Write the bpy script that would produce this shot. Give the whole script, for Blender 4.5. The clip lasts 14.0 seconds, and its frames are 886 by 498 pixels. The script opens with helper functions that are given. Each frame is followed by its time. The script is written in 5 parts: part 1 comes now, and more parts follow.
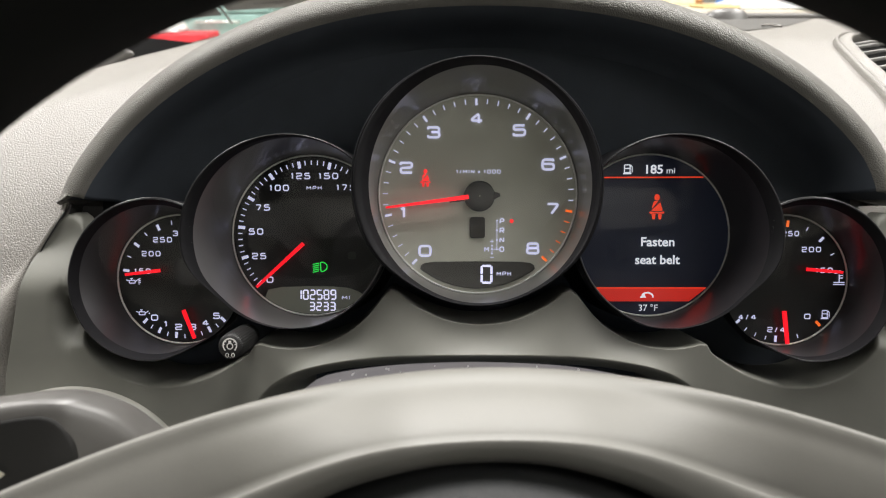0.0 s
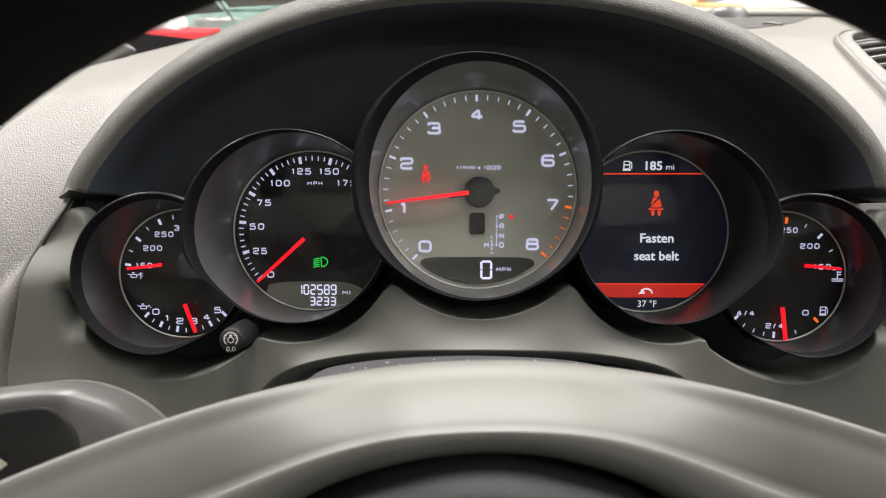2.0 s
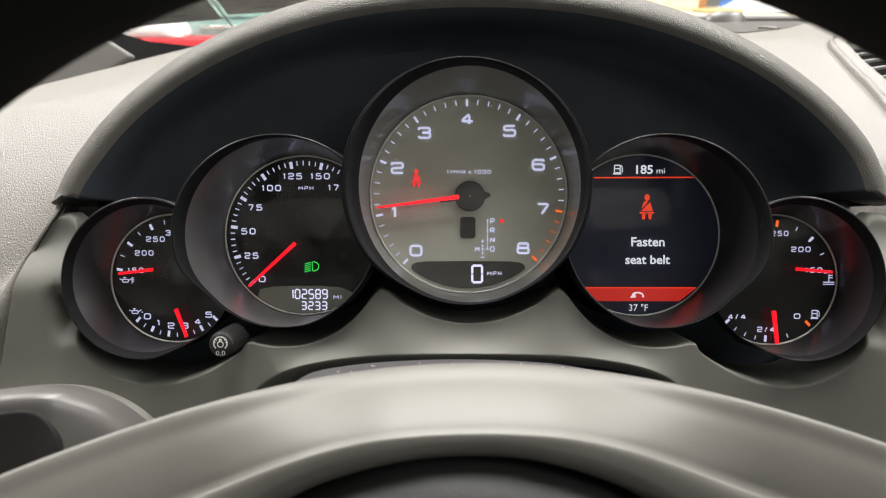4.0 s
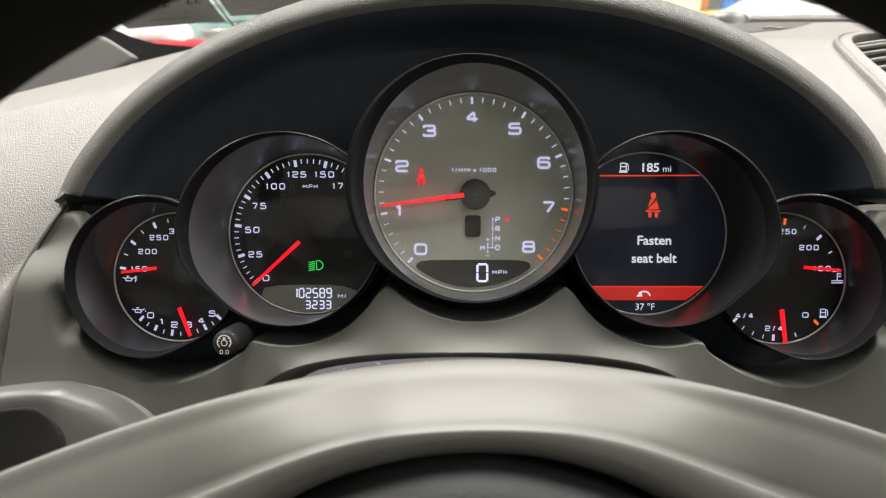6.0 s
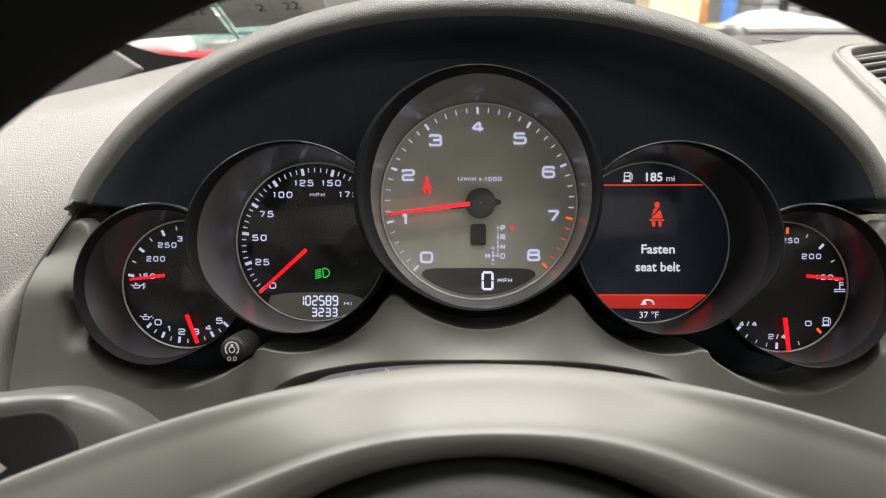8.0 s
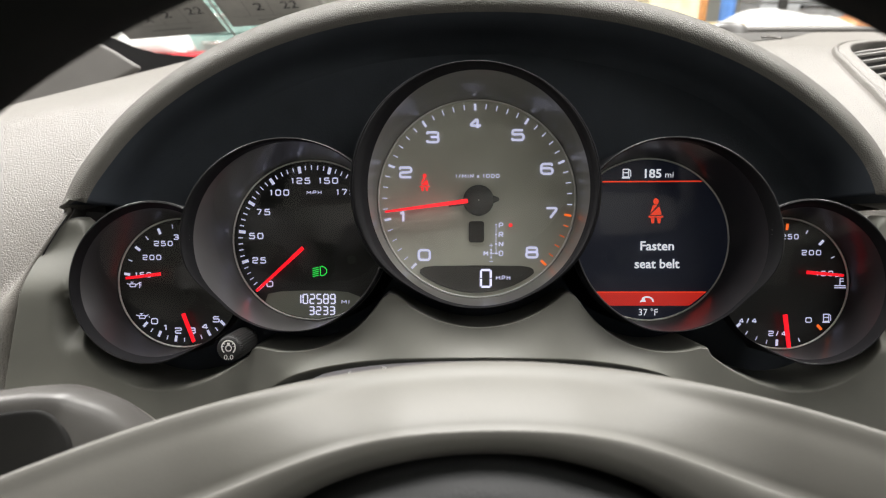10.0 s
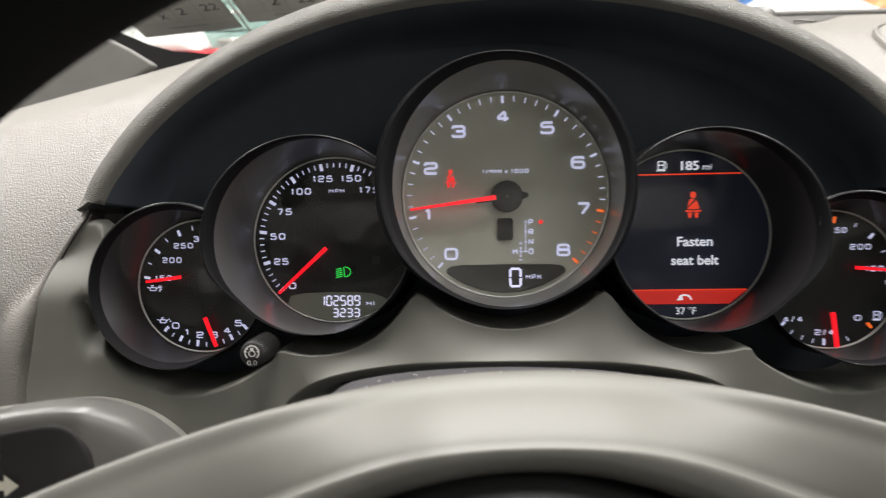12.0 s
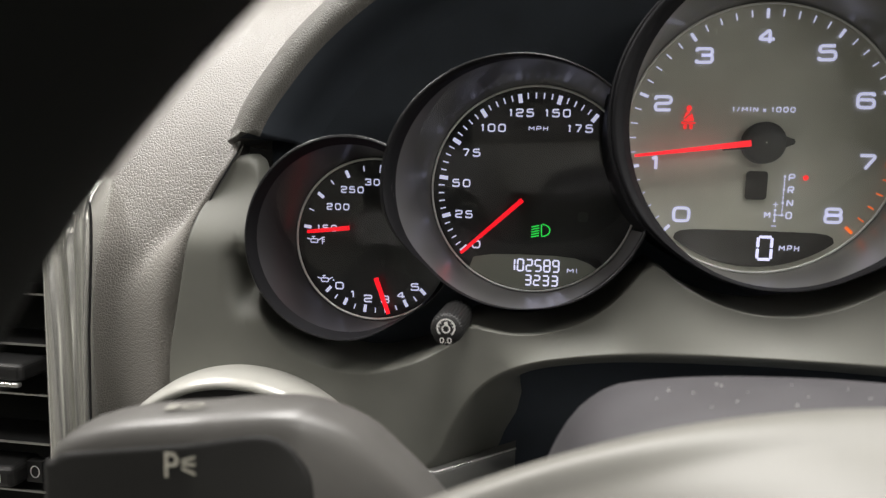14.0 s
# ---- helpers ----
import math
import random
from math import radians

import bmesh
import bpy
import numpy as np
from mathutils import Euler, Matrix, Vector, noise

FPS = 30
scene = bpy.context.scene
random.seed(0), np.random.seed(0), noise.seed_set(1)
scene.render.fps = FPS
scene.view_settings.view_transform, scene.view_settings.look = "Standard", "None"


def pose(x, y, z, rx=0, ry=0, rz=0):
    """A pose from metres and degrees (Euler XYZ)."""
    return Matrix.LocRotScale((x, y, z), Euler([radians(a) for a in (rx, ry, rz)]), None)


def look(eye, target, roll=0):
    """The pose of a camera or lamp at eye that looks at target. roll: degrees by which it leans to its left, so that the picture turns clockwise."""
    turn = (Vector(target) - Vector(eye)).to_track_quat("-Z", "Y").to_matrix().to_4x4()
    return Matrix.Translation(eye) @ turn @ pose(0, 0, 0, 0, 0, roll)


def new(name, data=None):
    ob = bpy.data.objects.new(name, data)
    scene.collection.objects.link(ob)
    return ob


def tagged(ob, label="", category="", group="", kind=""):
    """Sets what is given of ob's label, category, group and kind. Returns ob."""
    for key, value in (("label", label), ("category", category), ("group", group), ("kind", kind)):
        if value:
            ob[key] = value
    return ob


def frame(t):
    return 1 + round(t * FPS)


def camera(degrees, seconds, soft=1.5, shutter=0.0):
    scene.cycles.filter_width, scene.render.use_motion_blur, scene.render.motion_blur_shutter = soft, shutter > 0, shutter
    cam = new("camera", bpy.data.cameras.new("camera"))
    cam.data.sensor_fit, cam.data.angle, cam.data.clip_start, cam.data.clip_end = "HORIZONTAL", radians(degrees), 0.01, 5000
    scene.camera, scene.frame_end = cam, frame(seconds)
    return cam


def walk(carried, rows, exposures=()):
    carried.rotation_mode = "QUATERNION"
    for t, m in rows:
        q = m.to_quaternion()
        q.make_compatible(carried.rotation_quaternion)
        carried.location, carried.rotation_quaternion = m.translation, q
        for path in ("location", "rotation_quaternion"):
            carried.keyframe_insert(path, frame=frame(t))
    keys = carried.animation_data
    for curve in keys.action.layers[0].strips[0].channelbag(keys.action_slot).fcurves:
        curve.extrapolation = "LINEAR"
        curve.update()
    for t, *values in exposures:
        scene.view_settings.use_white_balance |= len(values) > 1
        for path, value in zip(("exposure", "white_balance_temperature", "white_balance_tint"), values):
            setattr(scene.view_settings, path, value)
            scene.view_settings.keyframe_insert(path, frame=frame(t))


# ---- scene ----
cam = camera(70.0, 14.0, soft=1.15, shutter=0.5)
# a small phone lens, focused on the dials: what stands much nearer or farther is soft
cam.data.dof.use_dof, cam.data.dof.focus_distance, cam.data.dof.aperture_fstop = True, 0.30, 13.0
# The instrument cluster is leant back by 20 degrees; W carries its own frame
# (x right, y away from the driver, z up the dial) into the world.
W = pose(0, 0, 1.05, -20, 0, 0)
PATH = [
    (0, (-0.0169, -0.32173, -0.00755), (-0.0191, 0.6765, -0.067), 0.00),
    (0.5, (-0.01739, -0.3229, -0.00853), (-0.0185, 0.6753, -0.0679), 0.03),
    (1, (-0.01629, -0.32169, -0.00897), (-0.019, 0.6765, -0.0693), 0.10),
    (1.5, (-0.01618, -0.32295, -0.00841), (-0.0203, 0.6751, -0.0704), 0.16),
    (2, (-0.0164, -0.32331, -0.00898), (-0.0201, 0.6748, -0.0708), 0.18),
    (2.5, (-0.01638, -0.32392, -0.01026), (-0.0186, 0.6745, -0.0666), 0.18),
    (3, (-0.01261, -0.32531, -0.01058), (-0.02, 0.6732, -0.0647), 0.09),
    (3.2, (-0.00921, -0.32442, -0.00868), (-0.0181, 0.6739, -0.0653), 0.02),
    (5.5, (-0.01123, -0.32239, -0.01282), (-0.0227, 0.6767, -0.0548), 0.05),
    (6, (-0.01144, -0.32178, -0.0125), (-0.0238, 0.6771, -0.0592), -0.01),
    (6.5, (-0.01196, -0.32168, -0.01443), (-0.0208, 0.6776, -0.052), -0.03),
    (7, (-0.01235, -0.3204, -0.01491), (-0.0221, 0.679, -0.048), -0.05),
    (7.5, (-0.01266, -0.32204, -0.01339), (-0.0232, 0.6773, -0.0469), 0.04),
    (8, (-0.01471, -0.32458, -0.01381), (-0.0258, 0.6749, -0.0432), 0.12),
    (10.5, (-0.01269, -0.32162, -0.01492), (-0.0239, 0.6779, -0.0442), -0.25),
    (11, (-0.01181, -0.31924, -0.01381), (-0.0264, 0.6802, -0.043), -0.53),
    (11.5, (-0.01278, -0.31782, -0.01557), (-0.0331, 0.6815, -0.0455), -0.67),
    (12, (-0.01942, -0.31119, -0.01278), (-0.0559, 0.6874, -0.0524), -0.86),
    (12.5, (-0.04525, -0.28141, -0.00751), (-0.1303, 0.7131, -0.0692), -0.90),
    (13, (-0.0729, -0.2625, -0.01156), (-0.1933, 0.7262, -0.1006), 0.29),
    (13.5, (-0.08605, -0.2568, -0.0149), (-0.2149, 0.7291, -0.1214), 1.10),
    (14, (-0.0855, -0.25547, -0.01452), (-0.2167, 0.7289, -0.1317), 1.41),
]
walk(cam, [(t, W @ look(eye, target, roll)) for t, eye, target, roll in PATH], exposures=((0, -0.36), (11.5, -0.36), (12.5, -0.47), (13.2, -0.45), (14, -0.40)))

# ---- light ----
world = bpy.data.worlds.new("workshop_air")
scene.world = world
world.use_nodes = True
world.node_tree.nodes["Background"].inputs[0].default_value = (0.9, 0.95, 1.0, 1)
world.node_tree.nodes["Background"].inputs[1].default_value = 0.02


def ceiling_lamp(x, y, z, sx, sy, watts, colour=(1.0, 0.965, 0.932)):
    data = bpy.data.lights.new("workshop_lamp", "AREA")
    data.shape, data.size, data.size_y, data.energy, data.color = "RECTANGLE", sx, sy, watts, colour
    ob = new("workshop_lamp", data)
    ob.matrix_world = look((x, y, z), (x, y + 0.001, 0), 0)
    return ob


ceiling_lamp(0.1, 1.0, 3.1, 0.8, 2.4, 155)
ceiling_lamp(-1.9, 1.0, 3.1, 0.5, 2.4, 170)
ceiling_lamp(1.9, 1.0, 3.1, 0.5, 2.4, 120)
# three unseen lamps behind the driver, added to brighten the dials and fascia
ceiling_lamp(2.3, -1.1, 3.1, 2.0, 3.2, 95)
ceiling_lamp(-3.3, -1.3, 3.1, 0.6, 2.4, 16)
ceiling_lamp(3.3, -1.3, 3.1, 0.6, 2.4, 70)


# ---- materials ----
def nodes_of(name):
    m = bpy.data.materials.new(name)
    m.use_nodes = True
    return m, m.node_tree.nodes, m.node_tree.links, m.node_tree.nodes["Principled BSDF"]


def surface(name, colour, rough=0.5, metal=0.0, grain=0.0, size=0.001, vary=0.12, coat=0.0, stain=0.02, cells=False, spec=0.5, turned=0.0):
    """A surface with grain of that size in metres, relief of that strength, and slow changes of colour and gloss."""
    m, n, l, b = nodes_of(name)
    at = n.new("ShaderNodeTexCoord")
    fine = n.new("ShaderNodeTexVoronoi" if cells else "ShaderNodeTexNoise")
    fine.inputs["Scale"].default_value = 1 / size
    if cells:
        fine.feature = "DISTANCE_TO_EDGE"
    else:
        fine.inputs["Detail"].default_value = 4
    slow = n.new("ShaderNodeTexNoise")
    slow.inputs["Scale"].default_value = 1 / stain
    slow.inputs["Detail"].default_value = 5
    for t in ((slow,) if cells else (fine, slow)):
        l.new(at.outputs["Object"], t.inputs["Vector"])
    relief = fine.outputs[0]
    if cells:
        # flat pebbles between narrow creases, drawn uneven by a small warp
        warp = n.new("ShaderNodeTexNoise")
        warp.inputs["Scale"].default_value = 0.7 / size
        push = n.new("ShaderNodeVectorMath")
        push.operation = "MULTIPLY_ADD"
        push.inputs[1].default_value = (0.5 * size, 0.5 * size, 0.5 * size)
        l.new(at.outputs["Object"], warp.inputs["Vector"])
        l.new(warp.outputs["Color"], push.inputs[0])
        l.new(at.outputs["Object"], push.inputs[2])
        l.new(push.outputs["Vector"], fine.inputs["Vector"])
        pebble = n.new("ShaderNodeMapRange")
        pebble.interpolation_type = "SMOOTHSTEP"
        pebble.inputs["From Max"].default_value = 0.24
        l.new(relief, pebble.inputs["Value"])
        relief = pebble.outputs["Result"]
    if turned:
        around = n.new("ShaderNodeTangent")
        around.direction_type, around.axis = "RADIAL", "Y"
        l.new(around.outputs["Tangent"], b.inputs["Tangent"])
        b.inputs["Anisotropic"].default_value = turned
    ramp = n.new("ShaderNodeMapRange")
    ramp.inputs["From Min"].default_value, ramp.inputs["From Max"].default_value = 0.3, 0.7
    ramp.inputs["To Min"].default_value, ramp.inputs["To Max"].default_value = 1 - vary, 1 + vary
    l.new(slow.outputs["Fac"], ramp.inputs["Value"])
    mul = n.new("ShaderNodeVectorMath")
    mul.operation = "SCALE"
    mul.inputs[0].default_value = colour
    l.new(ramp.outputs["Result"], mul.inputs["Scale"])
    l.new(mul.outputs["Vector"], b.inputs["Base Color"])
    shine = n.new("ShaderNodeMapRange")
    shine.inputs["To Min"].default_value, shine.inputs["To Max"].default_value = rough * 0.85, min(1, rough * 1.15)
    l.new(slow.outputs["Fac"], shine.inputs["Value"])
    l.new(shine.outputs["Result"], b.inputs["Roughness"])
    b.inputs["Metallic"].default_value = metal
    b.inputs["Coat Weight"].default_value = coat
    b.inputs["Coat Roughness"].default_value = 0.06
    b.inputs["Specular IOR Level"].default_value = spec
    if grain:
        bump = n.new("ShaderNodeBump")
        bump.inputs["Strength"].default_value = grain
        bump.inputs["Distance"].default_value = size * 0.5
        l.new(relief, bump.inputs["Height"])
        l.new(bump.outputs["Normal"], b.inputs["Normal"])
    return m


def glowing(name, colour, strength):
    m, n, l, b = nodes_of(name)
    b.inputs["Base Color"].default_value = (*[0.5 * c for c in colour], 1)
    b.inputs["Roughness"].default_value = 0.6
    b.inputs["Emission Color"].default_value = (*colour, 1)
    b.inputs["Emission Strength"].default_value = strength
    return m


def clear(name, gloss, rough=0.03):
    m, n, l, b = nodes_of(name)
    see, shine, mix = n.new("ShaderNodeBsdfTransparent"), n.new("ShaderNodeBsdfGlossy"), n.new("ShaderNodeMixShader")
    see.inputs[0].default_value = (0.95, 0.97, 0.96, 1)
    shine.inputs["Roughness"].default_value = rough
    mix.inputs[0].default_value = gloss
    l.new(see.outputs[0], mix.inputs[1])
    l.new(shine.outputs[0], mix.inputs[2])
    l.new(mix.outputs[0], n["Material Output"].inputs["Surface"])
    return m


DASH = surface("grey_dash_leather", (0.188, 0.177, 0.160), 0.44, grain=0.34, size=0.0015, vary=0.05, cells=True, spec=1.0)
HOOD = surface("dark_hood_leather", (0.142, 0.138, 0.124), 0.43, grain=0.42, size=0.0011, vary=0.06, cells=True)
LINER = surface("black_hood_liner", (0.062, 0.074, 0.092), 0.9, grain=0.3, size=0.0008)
FASCIA = surface("grey_soft_plastic", (0.165, 0.166, 0.146), 0.48, grain=0.12, size=0.0004, vary=0.06)
COLUMN = surface("dusty_column_plastic", (0.052, 0.05, 0.054), 0.5, grain=0.2, size=0.0005, vary=0.12)
HUB = surface("satin_wheel_plastic", (0.168, 0.165, 0.148), 0.5, grain=0.1, size=0.0006, vary=0.05, spec=0.7)
PAD = surface("dark_airbag_leather", (0.035, 0.037, 0.038), 0.6, grain=0.15, size=0.0014, cells=True)
RIM = surface("black_rim_leather", (0.006, 0.007, 0.006), 0.75, grain=0.12, size=0.0011, cells=True, spec=0.25)
BEZEL = surface("black_bezel_plastic", (0.011, 0.011, 0.0125), 0.5, grain=0.02, size=0.0006, spec=0.12)
GREYFUNNEL = surface("grey_satin_plastic", (0.28, 0.277, 0.275), 0.3, metal=0.7, vary=0.06, stain=0.02, coat=0.06, spec=1.0, turned=0.55)
FUNNEL = surface("smoked_gloss_plastic", (0.2, 0.196, 0.203), 0.3, metal=0.55, vary=0.06, stain=0.02, coat=0.08, spec=1.0, turned=0.55)
DARKFUNNEL = surface("dark_satin_plastic", (0.066, 0.063, 0.068), 0.32, metal=0.6, vary=0.06, stain=0.02, coat=0.1, spec=1.0, turned=0.55)
EDGE = surface("satin_bezel_edge", (0.02, 0.02, 0.021), 0.3, spec=0.35)
BLACK = surface("black_dial_face", (0.008, 0.008, 0.009), 0.35, vary=0.2)
GREYDIAL = surface("galvanised_dial_face", (0.56, 0.552, 0.478), 0.4, grain=0.05, size=0.0005, vary=0.08)
SILVER = surface("satin_silver_trim", (0.62, 0.62, 0.60), 0.28, metal=0.9, vary=0.05)
VENTTRIM = surface("satin_vent_trim", (0.72, 0.72, 0.68), 0.22, metal=0.75, vary=0.04)
STRIP = surface("satin_grey_strip", (0.20, 0.20, 0.19), 0.35, metal=0.2, vary=0.05)
RINGTRIM = surface("satin_light_switch_trim", (0.44, 0.435, 0.40), 0.3, metal=0.2, vary=0.04)
RINGWHITE = surface("bright_scale_ring", (0.8, 0.79, 0.77), 0.35)
SMOKE = surface("smoked_window", (0.062, 0.059, 0.055), 0.25, coat=0.6)
STALK = surface("grey_stalk_plastic", (0.085, 0.082, 0.077), 0.4, spec=1.0, grain=0.08, size=0.0006)
STALKFACE = surface("black_stalk_panel", (0.007, 0.007, 0.0065), 0.55, grain=0.1, size=0.0005)
KNOB = surface("black_knob_plastic", (0.012, 0.012, 0.012), 0.5, grain=0.1, size=0.0005)
PILLAR = surface("pale_pillar_leather", (0.16, 0.155, 0.147), 0.6, grain=0.1, size=0.001, vary=0.06)
FRIT = surface("black_glass_border", (0.015, 0.015, 0.016), 0.35)
WHITE = glowing("lit_white_print", (0.72, 0.72, 1.0), 0.95)
PRINT = surface("white_print", (0.75, 0.75, 0.72), 0.6)
BEIGEPRINT = surface("worn_cream_print", (0.55, 0.53, 0.45), 0.6)
ORANGE = glowing("lit_orange_print", (1.0, 0.16, 0.02), 1.2)
NEEDLE = glowing("lit_red_needle", (1.0, 0.006, 0.018), 1.4)
REDLAMP = glowing("red_tell_tale", (1.0, 0.03, 0.03), 1.25)
GREENLAMP = glowing("green_tell_tale", (0.03, 0.75, 0.09), 1.1)
SCREEN = glowing("navy_display", (0.03, 0.04, 0.09), 0.06)
SCREENTEXT = glowing("display_white", (0.85, 0.86, 0.95), 1.05)
SCREENRED = glowing("display_red", (0.75, 0.03, 0.02), 0.7)
SCREENORANGE = glowing("display_orange", (0.95, 0.06, 0.02), 1.05)
LCD = glowing("display_digits", (0.74, 0.72, 0.98), 1.5)
DIMLAMP = surface("unlit_tell_tale", (0.030, 0.031, 0.029), 0.4)
LCDBACK = glowing("olive_lcd_glow", (0.28, 0.285, 0.23), 0.13)
GLASS = clear("windscreen_glass", 0.05)
LENS = clear("dial_lens", 0.05, 0.07)


# ---- building helpers ----
def mesh(name, verts, faces, smooth=True):
    me = bpy.data.meshes.new(name)
    me.from_pydata([tuple(v) for v in verts], [], faces)
    me.validate()
    me.update()
    if smooth:
        me.shade_smooth()
    return me


def thing(name, label, category, group="", kind=""):
    ob = new(name)
    ob.empty_display_size = 0.02
    ob.matrix_world = W
    return tagged(ob, label, category, group, kind)


def part(name, me, material, parent, label=""):
    ob = new(name, me)
    me.materials.append(material)
    ob.parent = parent
    return tagged(ob, label)


def single(name, me, material, label, category, kind="", group="", m=None):
    ob = new(name, me)
    me.materials.append(material)
    ob.matrix_world = W if m is None else m
    return tagged(ob, label, category, group, kind)


def solid(ob, thick, offset=-1):
    mod = ob.modifiers.new("thickness", "SOLIDIFY")
    mod.thickness, mod.offset = thick, offset
    return ob


def bevelled(ob, width, segments=3):
    mod = ob.modifiers.new("edge", "BEVEL")
    mod.width, mod.segments, mod.limit_method = width, segments, "ANGLE"
    return ob


def grid(name, rows, ring=False, keep=None, smooth=True):
    """A sheet through rows of points. ring: each row closes on itself. keep(x, y, z): which faces stay."""
    n = len(rows[0])
    verts = [p for row in rows for p in row]
    faces = []
    for i in range(len(rows) - 1):
        for j in range(n if ring else n - 1):
            f = (i * n + j, i * n + (j + 1) % n, (i + 1) * n + (j + 1) % n, (i + 1) * n + j)
            if keep is None or keep(*[sum(verts[k][a] for k in f) / 4 for a in range(3)]):
                faces.append(f)
    return mesh(name, verts, faces, smooth)


def spline(points, count):
    """count points along a smooth line through the given ones, evenly spaced along it."""
    p = np.array(points, float)
    p = np.vstack([2 * p[0] - p[1], p, 2 * p[-1] - p[-2]])
    out = []
    for i in range(1, len(p) - 2):
        for t in np.linspace(0, 1, 24, endpoint=i == len(p) - 3):
            a, b, c, d = p[i - 1:i + 3]
            out.append(0.5 * (2 * b + (c - a) * t + (2 * a - 5 * b + 4 * c - d) * t * t + (3 * b - a - 3 * c + d) * t ** 3))
    out = np.array(out)
    s = np.r_[0, np.cumsum(np.linalg.norm(np.diff(out, axis=0), axis=1))]
    at = np.linspace(0, s[-1], count)
    return np.column_stack([np.interp(at, s, out[:, k]) for k in range(out.shape[1])])


def tube(name, points, radius, sides=12, flat=1.0, closed=False):
    """A round rod along points; flat squeezes it along y."""
    p = np.array(points, float)
    rows = []
    for i, q in enumerate(p):
        a, b = (p[i - 1], p[(i + 1) % len(p)]) if closed else (p[max(i - 1, 0)], p[min(i + 1, len(p) - 1)])
        d = Vector(b - a).normalized()
        side = d.cross(Vector((0, 1, 0)))
        side = side.normalized() if side.length > 1e-4 else Vector((1, 0, 0))
        other = side.cross(d)
        r = radius[i] if hasattr(radius, "__len__") else radius
        rows.append([tuple(Vector(q) + r * (math.cos(t) * side + flat * math.sin(t) * other)) for t in np.linspace(0, 2 * math.pi, sides, endpoint=False)])
    if closed:
        rows.append(rows[0])
    return grid(name, rows, ring=True)


def flat(name, outline, y, thick=0.0):
    """A flat piece with that outline of (x, z) points, facing the driver at depth y."""
    bm = bmesh.new()
    f = bm.faces.new([bm.verts.new((x, y, z)) for x, z in outline])
    if thick:
        out = bmesh.ops.extrude_face_region(bm, geom=[f])
        bmesh.ops.translate(bm, vec=(0, -thick, 0), verts=[v for v in out["geom"] if isinstance(v, bmesh.types.BMVert)])
    bmesh.ops.triangulate(bm, faces=[g for g in bm.faces if len(g.verts) > 4])
    bmesh.ops.recalc_face_normals(bm, faces=bm.faces)
    me = bpy.data.meshes.new(name)
    bm.to_mesh(me)
    bm.free()
    return me


def joined(name, meshes):
    verts, faces = [], []
    for me in meshes:
        k = len(verts)
        verts += [tuple(v.co) for v in me.vertices]
        faces += [[k + i for i in f.vertices] for f in me.polygons]
        bpy.data.meshes.remove(me)
    return mesh(name, verts, faces, False)


def disc(cx, cz, r, n=40, rz=None, a0=0.0, a1=360.0):
    full = abs(a1 - a0) >= 360
    return [(cx + r * math.cos(t), cz + (rz or r) * math.sin(t)) for t in np.linspace(radians(a0), radians(a1), n, endpoint=not full)]


def rounded(cx, cz, w, h, r, n=6):
    out = []
    for sx, sz, a in ((1, 1, 0), (-1, 1, 90), (-1, -1, 180), (1, -1, 270)):
        out += disc(cx + sx * (w / 2 - r), cz + sz * (h / 2 - r), r, n, a0=a, a1=a + 90)
    return out


def bar(x0, z0, x1, z1, w, w1=None):
    d = Vector((x1 - x0, z1 - z0)).normalized()
    s = Vector((-d.y, d.x))
    a, b = w / 2, (w if w1 is None else w1) / 2
    return [(x0 + s.x * a, z0 + s.y * a), (x0 - s.x * a, z0 - s.y * a), (x1 - s.x * b, z1 - s.y * b), (x1 + s.x * b, z1 + s.y * b)]


def lettering(text, cx, cz, y, height, width=None, bold=0.02):
    """Flat letters in the built-in font, centred on (cx, cz), facing the driver."""
    curve = bpy.data.curves.new("lettering", "FONT")
    curve.body, curve.offset, curve.resolution_u = text, bold, 3
    ob = bpy.data.objects.new("lettering", curve)
    scene.collection.objects.link(ob)
    me = bpy.data.meshes.new_from_object(ob.evaluated_get(bpy.context.evaluated_depsgraph_get()))
    bpy.data.objects.remove(ob)
    bpy.data.curves.remove(curve)
    co = np.array([v.co[:2] for v in me.vertices])
    low, high = co.min(0), co.max(0)
    k = height / (high[1] - low[1])
    kx = width / (high[0] - low[0]) if width else k
    verts = [(cx + kx * (v.co.x - (low[0] + high[0]) / 2), y, cz + k * (v.co.y - (low[1] + high[1]) / 2)) for v in me.vertices]
    faces = [list(f.vertices) for f in me.polygons]
    bpy.data.meshes.remove(me)
    return mesh("lettering", verts, faces, False)


SEGMENTS = {"0": "abcdef", "1": "bc", "2": "abged", "3": "abgcd", "5": "afgcd", "8": "abcdefg", "9": "abcdfg"}


def seven_segment(digit, cx, cz, y, w, h, t):
    x0, x1, z0, z1, zm = cx - w / 2, cx + w / 2, cz - h / 2, cz + h / 2, cz
    g = t * 0.25
    ends = {"a": (x0 + g, z1, x1 - g, z1), "d": (x0 + g, z0, x1 - g, z0), "g": (x0 + g, zm, x1 - g, zm),
            "f": (x0, zm + g, x0, z1 - g), "b": (x1, zm + g, x1, z1 - g), "e": (x0, z0 + g, x0, zm - g), "c": (x1, z0 + g, x1, zm - g)}
    return joined("digit", [flat("segment", bar(*ends[s], t), y) for s in SEGMENTS[digit]])


